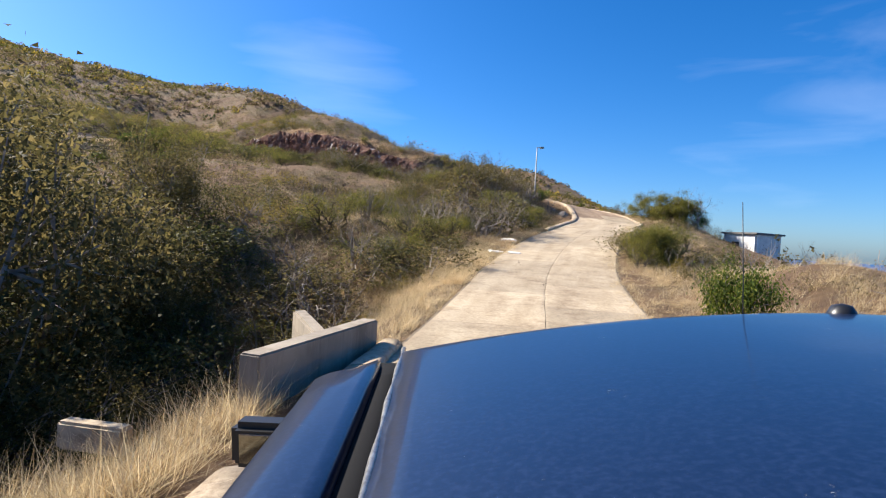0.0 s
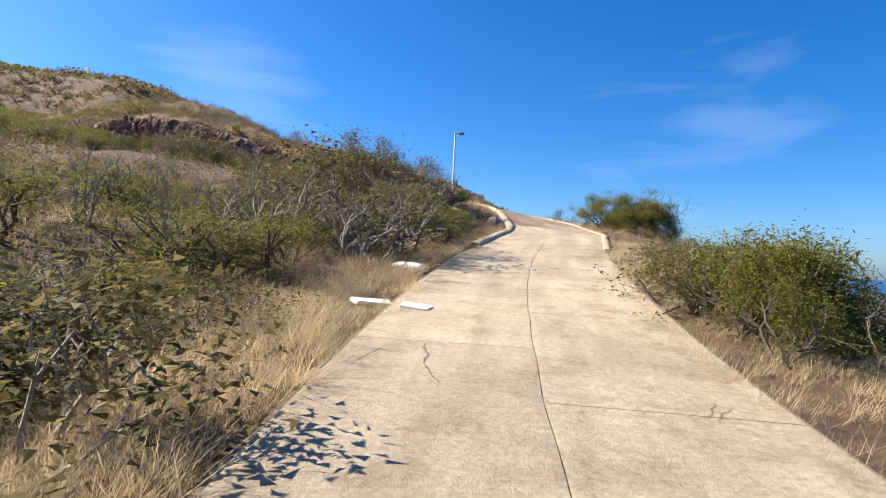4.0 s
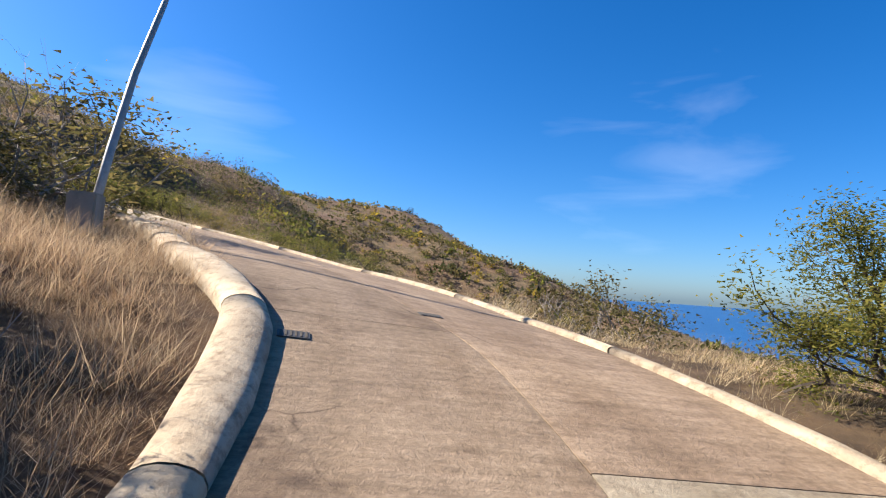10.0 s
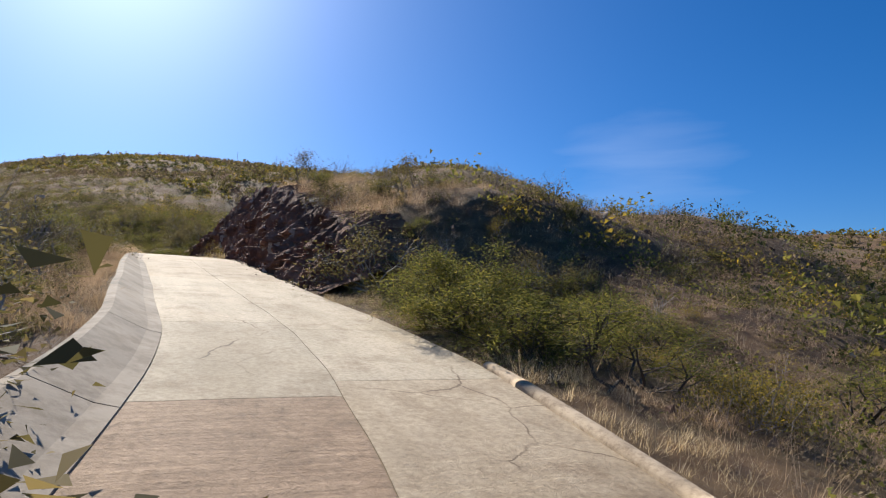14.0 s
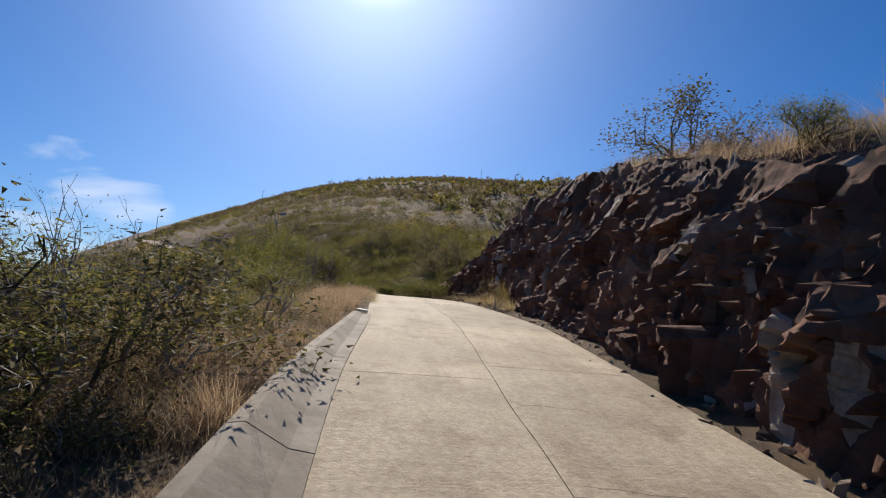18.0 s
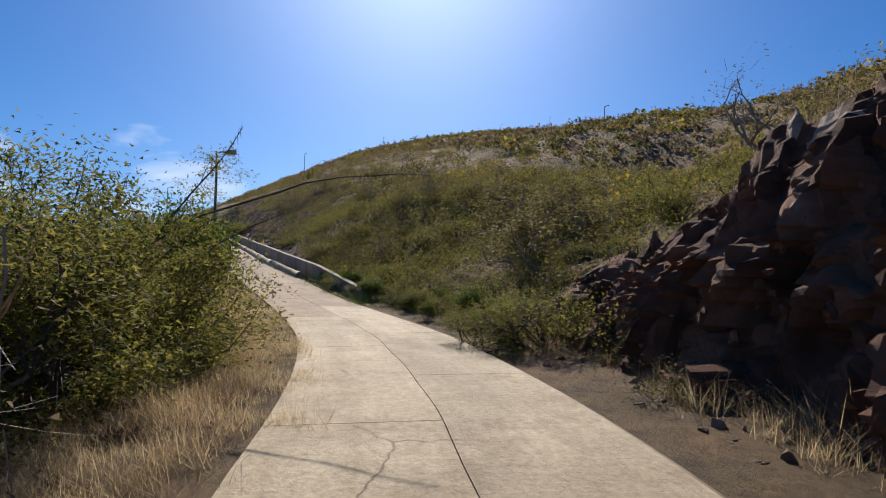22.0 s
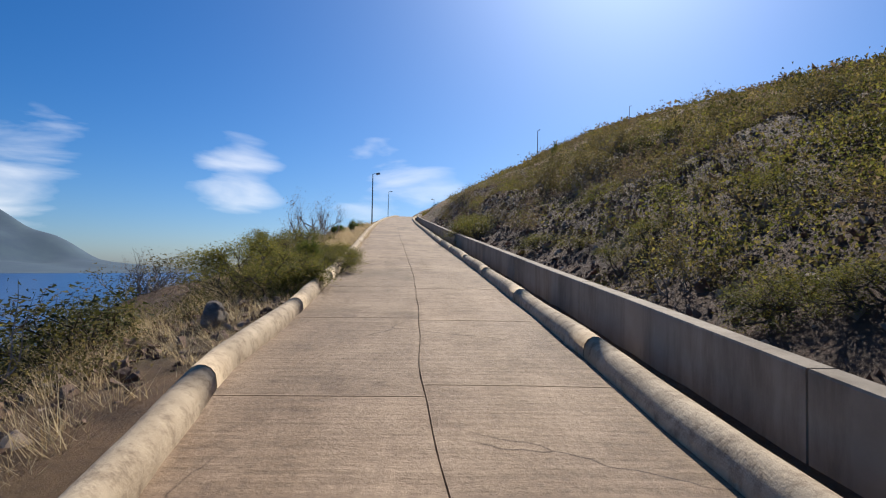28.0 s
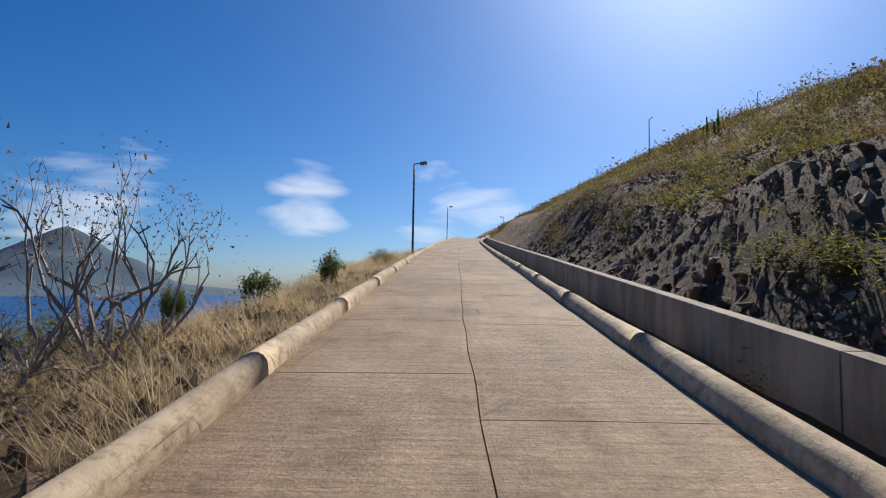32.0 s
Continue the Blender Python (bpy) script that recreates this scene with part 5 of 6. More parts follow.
def tufts(name, label, places, high, blades, mat, seed, lean=0.5):
    rng = np.random.default_rng(seed)
    n = len(places)
    b = np.repeat(places, blades, axis=0) + np.c_[rng.normal(0, 0.10, (n * blades, 2)), np.zeros(n * blades)]
    h = np.repeat(high, blades)[:, None] * rng.uniform(0.45, 1.15, (n * blades, 1))
    a = rng.uniform(0, 2 * math.pi, n * blades)
    out = np.c_[np.cos(a), np.sin(a), np.zeros(n * blades)]
    tip = b + out * h * rng.uniform(0.1, lean * 1.6, (n * blades, 1)) + np.array((0.16, -0.14, 0.9)) * h
    side = np.c_[-np.sin(a), np.cos(a), np.zeros(n * blades)] * (0.0018 + 0.0036 * h)
    V = np.stack([b - side, b + side, tip], 1).reshape(-1, 3)
    m = n * blades
    me = bpy.data.meshes.new(name)
    me.vertices.add(m * 3)
    me.vertices.foreach_set("co", V.astype(np.float32).ravel())
    me.loops.add(m * 3)
    me.loops.foreach_set("vertex_index", np.arange(m * 3, dtype=np.int32))
    me.polygons.add(m)
    me.polygons.foreach_set("loop_start", np.arange(0, m * 3, 3, dtype=np.int32))
    me.update(calc_edges=True)
    me.materials.append(mat)
    return tagged(new(name, me), label, "grass", kind="stuff")


def verge(s0, s1, l0, l1, n, lo, hi):
    s, lat = _nrng.uniform(s0, s1, n), _nrng.uniform(l0, l1, n)
    p = np.array([along(a, b) for a, b in zip(s, lat)])
    p[:, 2] = land(p[:, 0], p[:, 1]) - 0.02 + 0.10 * ((s > 149) & (s < 187) & (lat < 0) & (lat > -4))
    return p, _nrng.uniform(lo, hi, n)


def meadow(name, label, bands, blades, mat, seed):
    ps, hs = zip(*[verge(*b) for b in bands])
    p, h = np.concatenate(ps), np.concatenate(hs)
    clump = 0.5 + 0.5 * np.sin(p[:, 0] * 2.3 + 1.7 * np.sin(p[:, 1] * 1.5)) * np.cos(p[:, 1] * 2.0 + 1.4 * np.sin(p[:, 0] * 1.1))
    keep = clump + _nrng.normal(0, 0.12, len(p)) > 0.2
    tufts(name, label, p[keep], (h * (0.4 + 1.05 * clump))[keep], blades, mat, seed, 1.15)


meadow("straw_grass", "tall pale straw grass along the verge", [
    (40, 48, -7, -2.9, 2000, 0.25, 0.6), (50, 72, -6.5, -2.3, 2300, 0.2, 0.6), (54, 86, -12, -5, 1600, 0.25, 0.6), (72, 86, -5, -2.8, 800, 0.2, 0.5), (44, 90, 2.5, 8, 2800, 0.15, 0.45), (220, 262, -7.5, -2.9, 1900, 0.25, 0.6), (204, 220, -8, -4.5, 500, 0.2, 0.5), (184, 206, -6, -3, 500, 0.2, 0.5),
    (114, 130, 3.4, 4.8, 260, 0.15, 0.35), (156, 166, 3.1, 4.6, 300, 0.3, 0.6), (154, 182, -4.6, -1.8, 900, 0.12, 0.35), (164, 187, -4.2, -1.25, 2000, 0.06, 0.26), (150, 166, -5.5, -2.3, 900, 0.1, 0.35), (96, 112, 3.2, 10, 700, 0.2, 0.45)], 28, STRAW, 3)
meadow("red_grass", "reddish brown dry grass on the bank", [
    (90, 112, -8, -2.4, 3400, 0.2, 0.5), (140, 160, -7, -2.3, 3000, 0.25, 0.6), (124, 142, -5, -2.1, 900, 0.25, 0.55), (158, 170, 3.4, 10, 900, 0.3, 0.6), (160, 186, -5.6, -1.9, 1500, 0.12, 0.4), (72, 92, -7, -2.8, 1400, 0.2, 0.5), (134, 170, 5.8, 9.5, 1100, 0.35, 0.8), (250, 300, 6, 12, 300, 0.2, 0.5), (112, 140, 4, 14, 1300, 0.2, 0.5)], 26, RED_STRAW, 4)
meadow("green_weeds", "low green weeds spilling onto the road edge", [(176, 188, 1.5, 3.4, 1100, 0.12, 0.42), (160, 186, -4.5, -1.6, 420, 0.06, 0.22)], 10, GREEN_GRASS, 6)
_x, _y, _z, _s, _lat = scatter(30000, -160, 60, -5, 160)
_k = (np.abs(_lat) > 5) & (np.abs(_lat) < 70) & ~((_s > 128) & (_s < 172) & (_lat > 0) & (_lat < 7)) & ~((_s > 184) & (_lat > 0) & (_lat < 14)) & (_nrng.random(len(_x)) < np.clip(1.2 - np.abs(_lat) / 60, 0.08, 1))
tufts("hill_grass", "thin dry grass over the open hillside", np.c_[_x, _y, _z][_k], _nrng.uniform(0.25, 0.6, _k.sum()), 11, RED_STRAW, 9, 0.8)

# low scrub that covers the slopes beside the road


def carpet(name, label, bands, mat, seed):
    ps, hs = zip(*[verge(*q) for q in bands])
    p, h = np.concatenate(ps), np.concatenate(hs)
    s, lat, _ = road_coords(p[:, 0], p[:, 1])
    wl, wr = half_widths(s)
    keep = np.where(lat < 0, -lat - wl, lat - wr) > h * 1.3 + 0.4
    p[:, 2] += 0.22 * ((s > 162) & (lat > 0))
    h = h * np.where((s > 162) & (lat > 0), 1.2, 1.0)
    near = np.abs(lat) < 8.5
    for k, per, leaf in ((keep & near, 170, 0.085), (keep & ~near, 105, 0.125)):
        if k.any():
            crowns(name, label, p[k], h[k], per, leaf, mat, seed, 0.7)


carpet("green_scrub", "low green thorn scrub covering the slope", [(166, 186, 3.4, 22, 300, 0.35, 0.8), (180, 205, 4, 20, 420, 0.35, 0.7), (168, 192, 3.0, 8.5, 190, 0.3, 0.6), (186, 262, 4.6, 24, 420, 0.35, 0.75), (112, 131, 4.2, 20, 110, 0.4, 0.8), (126, 156, -14, -4, 160, 0.4, 0.8), (160, 182, -9, -3.4, 90, 0.3, 0.6)], ACACIA_LEAF, 31)
carpet("olive_scrub", "low olive scrub covering the slope", [(166, 262, 4, 28, 560, 0.4, 0.9), (180, 215, 4, 20, 260, 0.35, 0.7), (168, 192, 3.0, 8.5, 90, 0.3, 0.6), (44, 92, -30, -6, 300, 0.4, 0.9), (92, 114, -28, -7, 220, 0.4, 0.8), (96, 140, 5, 36, 420, 0.3, 0.8), (196, 262, -12, -4.4, 160, 0.3, 0.6), (127, 146, -7, -2.8, 160, 0.35, 0.6), (198, 212, -7, -3.6, 60, 0.35, 0.6), (44, 90, 6, 20, 90, 0.3, 0.6)], OLIVE_LEAF, 32)
carpet("brown_scrub", "low leafless brown scrub covering the slope", [(90, 114, -28, -5, 320, 0.3, 0.7), (96, 140, 5, 36, 380, 0.3, 0.7), (186, 262, 4.4, 24, 460, 0.3, 0.7), (44, 84, -26, -5.5, 280, 0.3, 0.8), (134, 172, 7, 22, 200, 0.3, 0.7), (126, 158, -14, -4, 160, 0.3, 0.7), (127, 146, -7, -2.8, 260, 0.35, 0.6)], BROWN_LEAF, 33)
_x, _y, _z, _s, _lat = scatter(26000, -60, 45, 0, 125)
_k = (((_lat < -4) & (_lat > -30) & (_s > 44) & (_s < 128)) | ((_lat > 4) & (_lat < 34) & (_s > 92) & (_s < 142))) & (_nrng.random(len(_x)) < 0.75)
tufts("slope_grass", "reddish dry grass between the scrub on the slopes", np.c_[_x, _y, _z - 0.02][_k], _nrng.uniform(0.25, 0.6, _k.sum()), 12, RED_STRAW, 10, 0.9)

# ---- rocks ----


def rock_mesh(seed, mat, flat=0.75, pts=16):
    """An angular broken stone, about 1 m across."""
    rng = np.random.default_rng(seed)
    bm = bmesh.new()
    p = rng.normal(0, 1, (pts, 3))
    p /= np.linalg.norm(p, axis=1)[:, None]
    for q in p * rng.uniform(0.36, 0.55, (pts, 1)) * np.array((1.0, 0.8, flat)):
        bm.verts.new(q)
    bmesh.ops.convex_hull(bm, input=bm.verts)
    return from_bm("rock", bm, mat)


ROCKS = [rock_mesh(40 + i, ROCK, 0.6 + 0.12 * (i % 4)) for i in range(9)]


def boulder_mesh(seed, mat):
    """A weathered boulder about 1 m across: broken flat sides with rough skin."""
    rng = np.random.default_rng(seed)
    bm = bmesh.new()
    bmesh.ops.create_icosphere(bm, subdivisions=4, radius=0.6)
    planes = rng.normal(0, 1, (11, 3))
    planes /= np.linalg.norm(planes, axis=1)[:, None]
    reach = rng.uniform(0.32, 0.5, 11)
    for v in bm.verts:
        d = np.array(v.co) / 0.6
        r = min(0.6, float(np.min(np.where(planes @ d > 0.05, reach / np.maximum(planes @ d, 0.05), 9))))
        q = Vector(d) * 3.0 + Vector((seed, 0, 0))
        r *= 1 + 0.10 * noise.noise(q) + 0.06 * noise.noise(q * 2.7) + 0.03 * noise.noise(q * 6)
        v.co = Vector(d) * r
    return from_bm("boulder", bm, mat)


PALE = [boulder_mesh(70 + i, PALE_STONE) for i in range(4)]


def rock_part(me, parent, place, size, rng):
    o = new("rock", me)
    o.parent = parent
    o.matrix_basis = Matrix.Translation(Vector(place)) @ Euler([rng.uniform(-3, 3) for _ in range(3)]).to_matrix().to_4x4() @ Matrix.Diagonal((size * rng.uniform(0.8, 1.5), size, size * rng.uniform(0.7, 1.1), 1))
    return o


# the cut face: a broken wall of stone with blocks standing out of it
def facets(q, seed):
    """Broken blocks: each cell stands out by its own amount, with its own tilt."""
    _, pts = noise.voronoi(q)
    c = pts[0]
    r = noise.cell_vector(c * 9.7 + Vector((seed, 3.3, 1.7)))
    e = q - c
    return (r.x - 0.5) + (e.x * (r.y - 0.5) + e.y * (r.z - 0.5)) * 1.9


_ss, _uu = np.arange(130.5, 172.5, 0.1), np.linspace(0, 1, 62)
_v, _f = [], []
for i, s in enumerate(_ss):
    high = float(np.interp(s, [130.5, 134, 140, 145, 150, 155, 160, 162, 165, 168, 172.5], [0.6, 2.5, 3.2, 4.0, 4.75, 5.25, 5.2, 4.9, 4.0, 2.4, 0.4])) + 0.35 * noise.noise(Vector((s * 0.6, 7, 0))) + 0.3 * facets(Vector((s * 0.9, 0.3, 9)), 5)
    for j, u in enumerate(_uu):
        q = Vector((s, u * high, 3.1))
        w = Vector((s + 0.35 * noise.noise(q * 1.1), u * high * 0.62 + 0.3 * noise.noise(q * 0.9 + Vector((9, 0, 0))), 0.5))
        jut = 0.35 * noise.noise(q * 0.3) + 0.62 * facets(w * 0.85, 1) + 0.36 * facets(w * 1.9, 2) + 0.2 * facets(w * 4.3, 3) + 0.05 * noise.noise(q * 7)
        lat = 3.6 + 2.0 * u ** 1.2 - jut * (0.25 + 0.85 * math.sin(math.pi * min(1, u * 0.92 + 0.08)))
        _v.append(along(s, lat, -0.15 + (high + 0.2) * u + 0.12 * noise.noise(q * 2.3)))
    edge = np.array(_v[-1])
    for u in (0.3, 0.65, 1.0):
        back = along(s, 5.5 + 2.2 * u)
        back[2] = float(land([back[0]], [back[1]])[0]) - 0.05 + 0.1 * (1 - u)
        _v.append(np.array((*(edge[:2] * (1 - u) + back[:2] * u), max(edge[2] * (1 - u) + back[2] * u, back[2]))))
_n = len(_uu) + 3
for i in range(len(_ss) - 1):
    for j in range(_n - 1):
        _f.append((i * _n + j, i * _n + j + 1, (i + 1) * _n + j + 1, (i + 1) * _n + j))
rock_face = tagged(new("rock_face", mesh_of("rock_face", _v, _f, ROCK)), "dark reddish brown broken rock face cut beside the road", "rock face", kind="structure")
_rr = random.Random(8)
for _ in range(290):
    s = _rr.uniform(132, 171)
    high = float(np.interp(s, [131, 134, 140, 145, 150, 155, 160, 165, 168, 172], [1.2, 2.4, 3.1, 3.9, 4.6, 5.1, 5.0, 3.8, 2.3, 0.5]))
    u = 0.86 * _rr.random() ** 0.9
    p = along(s, 3.5 + 2.15 * u ** 1.25 + _rr.uniform(-0.15, 0.1), high * u)
    rock_part(_rr.choice(ROCKS), rock_face, p, 0.08 + 0.24 * _rr.random() ** 2, _rr)


def boulder(x, y, size, mesh, label, sink=0.3, up=0.0, group="", turn=0.0):
    o = new("boulder", mesh)
    o.matrix_basis = Matrix.Translation((x, y, float(land([x], [y])[0]) + size * (0.42 - sink) + up)) @ Euler((0.2, 0.1, turn)).to_matrix().to_4x4() @ Matrix.Diagonal((size, size, size, 1))
    return tagged(o, label, "boulder", group)


boulder(11.0, 53.2, 0.85, PALE[0], "large pale grey boulder in dry grass by the kerb", 0.2, turn=0.6)
boulder(10.4, 55.6, 0.5, PALE[1], "pale grey boulder half buried in the grassy bank", 0.25)
boulder(11.5, 52.6, 0.28, PALE[2], "small pale rock beside the kerb", 0.25)
boulder(-5.0, 83.0, 0.5, ROCKS[2], "rusty brown rock lying on the verge", 0.2)
boulder(-71.6, 90.7, 0.5, PALE[3], "white rock on the bank above the kerb", 0.2)
boulder(-10, 27.5, 0.9, PALE[2], "grey rock among the hillside scrub", 0.2)
for x, y, z in ((14.5, 26.0, 0.5), (16.0, 25.4, 0.6), (13.0, 24.6, 0.4), (-18.0, 77.0, 0.35), (6.8, 49.6, 0.6), (7.6, 54.0, 0.7), (-7.8, 30.5, 0.7)):
    boulder(x, y, z, _rr.choice(PALE), "weathered pale rock on the dry slope", 0.25, group="rocks on the slopes", turn=x)

# scree above the retaining wall: a bed of dark soil, and stones on it
_ss, _ll = np.arange(179, 264, 0.4), np.arange(2.4, 16.5, 0.4)
_gs, _gl = np.meshgrid(_ss, _ll, indexing="ij")
_p = np.array([along(s, l + half_widths(s)[1] + 0.95 - 2.4) for s, l in zip(_gs.ravel(), _gl.ravel())])
_up = np.array([0.10 * noise.noise(Vector(q) * 1.3) + 0.07 * noise.noise(Vector(q) * 3.1) for q in _p])
_edge = np.minimum(np.minimum((_gs - 179) / 5, (264 - _gs) / 4), np.minimum((16.1 - _gl) / 2.0, 1.0)).ravel().clip(0, 1)
_p[:, 2] = land(_p[:, 0], _p[:, 1]) + (0.13 + _up) * _edge - 0.12 * (1 - _edge)
_n = len(_ll)
_i = (np.arange(len(_ss) - 1)[:, None] * _n + np.arange(_n - 1)[None, :]).ravel()
tagged(new("scree_bed", mesh_of("scree_bed", _p, np.c_[_i, _i + _n, _i + _n + 1, _i + 1].tolist(), SOIL)), "dark reddish brown stony soil of the steep slope", "ground", kind="structure")


def stones(name, label, places, sizes, seed, mat=None):
    rng = np.random.default_rng(seed)
    protos = []
    for i in range(6):
        bm = bmesh.new()
        p = rng.normal(0, 1, (9, 3))
        p /= np.linalg.norm(p, axis=1)[:, None]
        for q in p * rng.uniform(0.35, 0.55, (9, 1)) * np.array((1.1, 0.8, 0.6)):
            bm.verts.new(q)
        bmesh.ops.convex_hull(bm, input=bm.verts)
        bmesh.ops.triangulate(bm, faces=bm.faces)
        loose = [v for v in bm.verts if not v.link_faces]
        bmesh.ops.delete(bm, geom=loose, context="VERTS")
        bm.verts.index_update()
        protos.append((np.array([v.co for v in bm.verts]), np.array([[v.index for v in f.verts] for f in bm.faces])))
        bm.free()
    V, F, base = [], [], 0
    for p, sz in zip(places, sizes):
        v, f = protos[rng.integers(6)]
        r = np.array(Euler(rng.uniform(-3, 3, 3)).to_matrix())
        V.append((v * sz) @ r.T + p)
        F.append(f + base)
        base += len(v)
    return tagged(new(name, mesh_of(name, np.concatenate(V), np.concatenate(F).tolist(), mat or STONE)), label, "stones", kind="stuff")


_p, _h = verge(178, 256, 3.1, 14, 15000, 0.1, 0.36)
_h *= _nrng.random(len(_h)) ** 1.2 + 0.35
_p[:, 2] += 0.14
stones("scree", "loose brown and grey stones covering the steep slope", _p, _h, 12)
scree = tagged(new("scree_blocks"), "larger angular stones strewn over the scree slope", "stones", kind="structure")
for _ in range(150):
    p = along(_rr.uniform(186, 240), 3.4 + 9 * _rr.random() ** 1.5)
    rock_part(_rr.choice(ROCKS), scree, (p[0], p[1], float(land([p[0]], [p[1]])[0]) + 0.16), 0.16 + 0.34 * _rr.random() ** 2, _rr)
_p, _h = verge(196, 244, -6.4, -3.4, 2600, 0.08, 0.38)
stones("rubble", "heap of broken brown stones beside the kerb", _p, _h, 13)
_p, _h = verge(128, 172, 2.6, 4.2, 700, 0.05, 0.28)
_q, _g = verge(60, 96, -4.5, -2.4, 300, 0.04, 0.18)
_o, _e = verge(136, 184, -4.2, -2.2, 500, 0.03, 0.14)
stones("gravel", "scattered stones and gravel at the road edge", np.concatenate([_p, _q, _o]), np.concatenate([_h, _g, _e]), 14)
_p, _h = verge(46, 130, -24, -4, 500, 0.1, 0.5)
_q, _g = verge(96, 140, 4, 30, 500, 0.1, 0.5)
stones("hill_stones", "stones showing through the dry hillside grass", np.concatenate([_p, _q]), np.concatenate([_h, _g]), 15)

# ---- lamps and poles ----


def street_lamp(base, top, head_dir, label, mat, pedestal=False, r=0.075):
    """A pole from base to top, with a short arm and a box lantern."""
    base, top = Vector(base), Vector(top)
    o = thing("street_lamp", base, label, "street lamp", "street lamps along the road")
    d = top - base
    mid = d * 0.5 - Vector((0, 0, 0)) + Vector((d.x, d.y, 0)) * -0.06
    part("pole", tube("pole", [(0, 0, -0.3), mid * 0.5, mid, d * 0.78, d], [r, r * 0.95, r * 0.85, r * 0.75, r * 0.65], mat, 12), o)
    h = Vector(head_dir).normalized()
    a = d + Vector((0, 0, -0.05))
    part("arm", tube("arm", [a, a + h * 0.22 + Vector((0, 0, 0.05)), a + h * 0.4 + Vector((0, 0, 0.06))], [0.035, 0.032, 0.03], mat, 8), o)
    ang = math.degrees(math.atan2(h.y, h.x))
    bm = bmesh.new()
    bmesh.ops.create_cube(bm, size=1.0, matrix=pose(*(a + h * 0.6 + Vector((0, 0, 0.06))), 0, -6, ang) @ Matrix.Diagonal((0.46, 0.26, 0.2, 1)))
    bmesh.ops.bevel(bm, geom=bm.edges, offset=0.035, segments=2, affect="EDGES")
    head = part("lamp_head", from_bm("lamp_head", bm, LAMP_HEAD), o)
    part("lens", box("lens", (0.34, 0.2, 0.02), LAMP_LENS, tuple(a + h * 0.6 + Vector((0, 0, -0.05))), 0.005, (0, -6, ang)), head)
    if pedestal:
        part("pedestal", box("pedestal", (0.42, 0.42, 1.3), WALL, (0, 0, 0.1), 0.03), o)
    else:
        part("base_plate", box("base_plate", (0.3, 0.3, 0.03), mat, (0, 0, 0.03), 0.005), o)
    return o


def on_land(x, y, up=0.0):
    return (x, y, float(land([x], [y])[0]) + up)


street_lamp((9.5, 61.4, 6.4), (9.85, 63.9, 12.55), (1, 0.3, 0), "tall grey lamp post on a concrete pedestal at the bend", STEEL, True)
street_lamp(on_land(-53.2, 92.35), (-56.4, 92.6, 19.95), (0.1, 1, 0), "leaning dark lamp post above the leafy bushes", DARK_STEEL)
street_lamp(on_land(-127.0, 91.6), (-127.2, 91.6, 27.6), (0.05, 1, 0), "dark lamp post beside the seaward kerb", DARK_STEEL)
street_lamp(on_land(-192.4, 93.3), (-192.6, 93.4, 34.4), (0.05, 1, 0), "distant dark lamp post by the kerb", DARK_STEEL)
street_lamp(on_land(-226.0, 106.6), (-226.2, 106.6, 37.0), (0.05, -1, 0), "far lamp post at the top of the road", DARK_STEEL)


def pole(x, y, h, label, r=0.09):
    o = thing("utility_pole", on_land(x, y), label, "pole", "poles on the skyline")
    part("shaft", tube("shaft", [(0, 0, -0.4), (0, 0, h * 0.5), (0.03 * h * 0.3, 0, h)], [r, r * 0.85, r * 0.7], WOOD_POLE, 8), o)
    part("lamp_arm", tube("lamp_arm", [(0, 0, h - 0.1), (0.5, 0.1, h), (0.9, 0.2, h)], [0.06, 0.06, 0.08], WOOD_POLE, 6), o)
    return o


for x, y, h in ((-206, 157, 5.5), (-222, 214, 6), (-252, 262, 7), (-300, 330, 8), (-176, 124, 7), (-104, 160, 4)):
    pole(x, y, h, "thin dark pole standing on the skyline")
agave = thing("agave_stalk", on_land(-24.5, 45.0), "tall dead agave flower stalk leaning on the slope", "plant")
part("stalk", tube("stalk", [(0, 0, -0.3), (0.1, 0.1, 3.0), (0.4, 0.3, 6.2)], [0.07, 0.06, 0.035], WOOD_POLE, 8), agave)
part("seed_head", leaves_mesh("seed_head", np.random.default_rng(2), np.random.default_rng(3).normal(0, 0.16, (90, 3)) + np.array((0.4, 0.3, 6.2)), 0.2, 0.4, BROWN_LEAF), agave)
for x, y, h in ((-137.5, 116, 1.9), (-145, 118.5, 2.2)):
    c = thing("column_cactus", on_land(x, y), "small dark column cactus on the ridge", "cactus", "cacti on the ridge")
    for k in range(3):
        a = k * 2.1
        part("stem", tube("stem", [(0.1 * math.cos(a), 0.1 * math.sin(a), -0.2), (0.22 * math.cos(a), 0.22 * math.sin(a), 0.5), (0.24 * math.cos(a), 0.24 * math.sin(a), h * (1 - 0.2 * k))], [0.1, 0.11, 0.06], GREEN_GRASS, 8), c)
_o = put_plant("dark", 59, 365, 2.3, 1.0, label="lone dark tree on the far summit")
put_plant("dark", 44, 150, 1.4, 1.2)

# ---- buildings ----
hut = thing("pump_hut", (27.4, 49.8, 0.6), "small white block hut with a dark flat roof", "building", turn=math.atan2(0.48 * 0.82 + 0.87 * 0.57, -0.87 * 0.82 + 0.48 * 0.57))
_w, _dp, _hh = 3.0, 3.4, 3.1
_side = -1


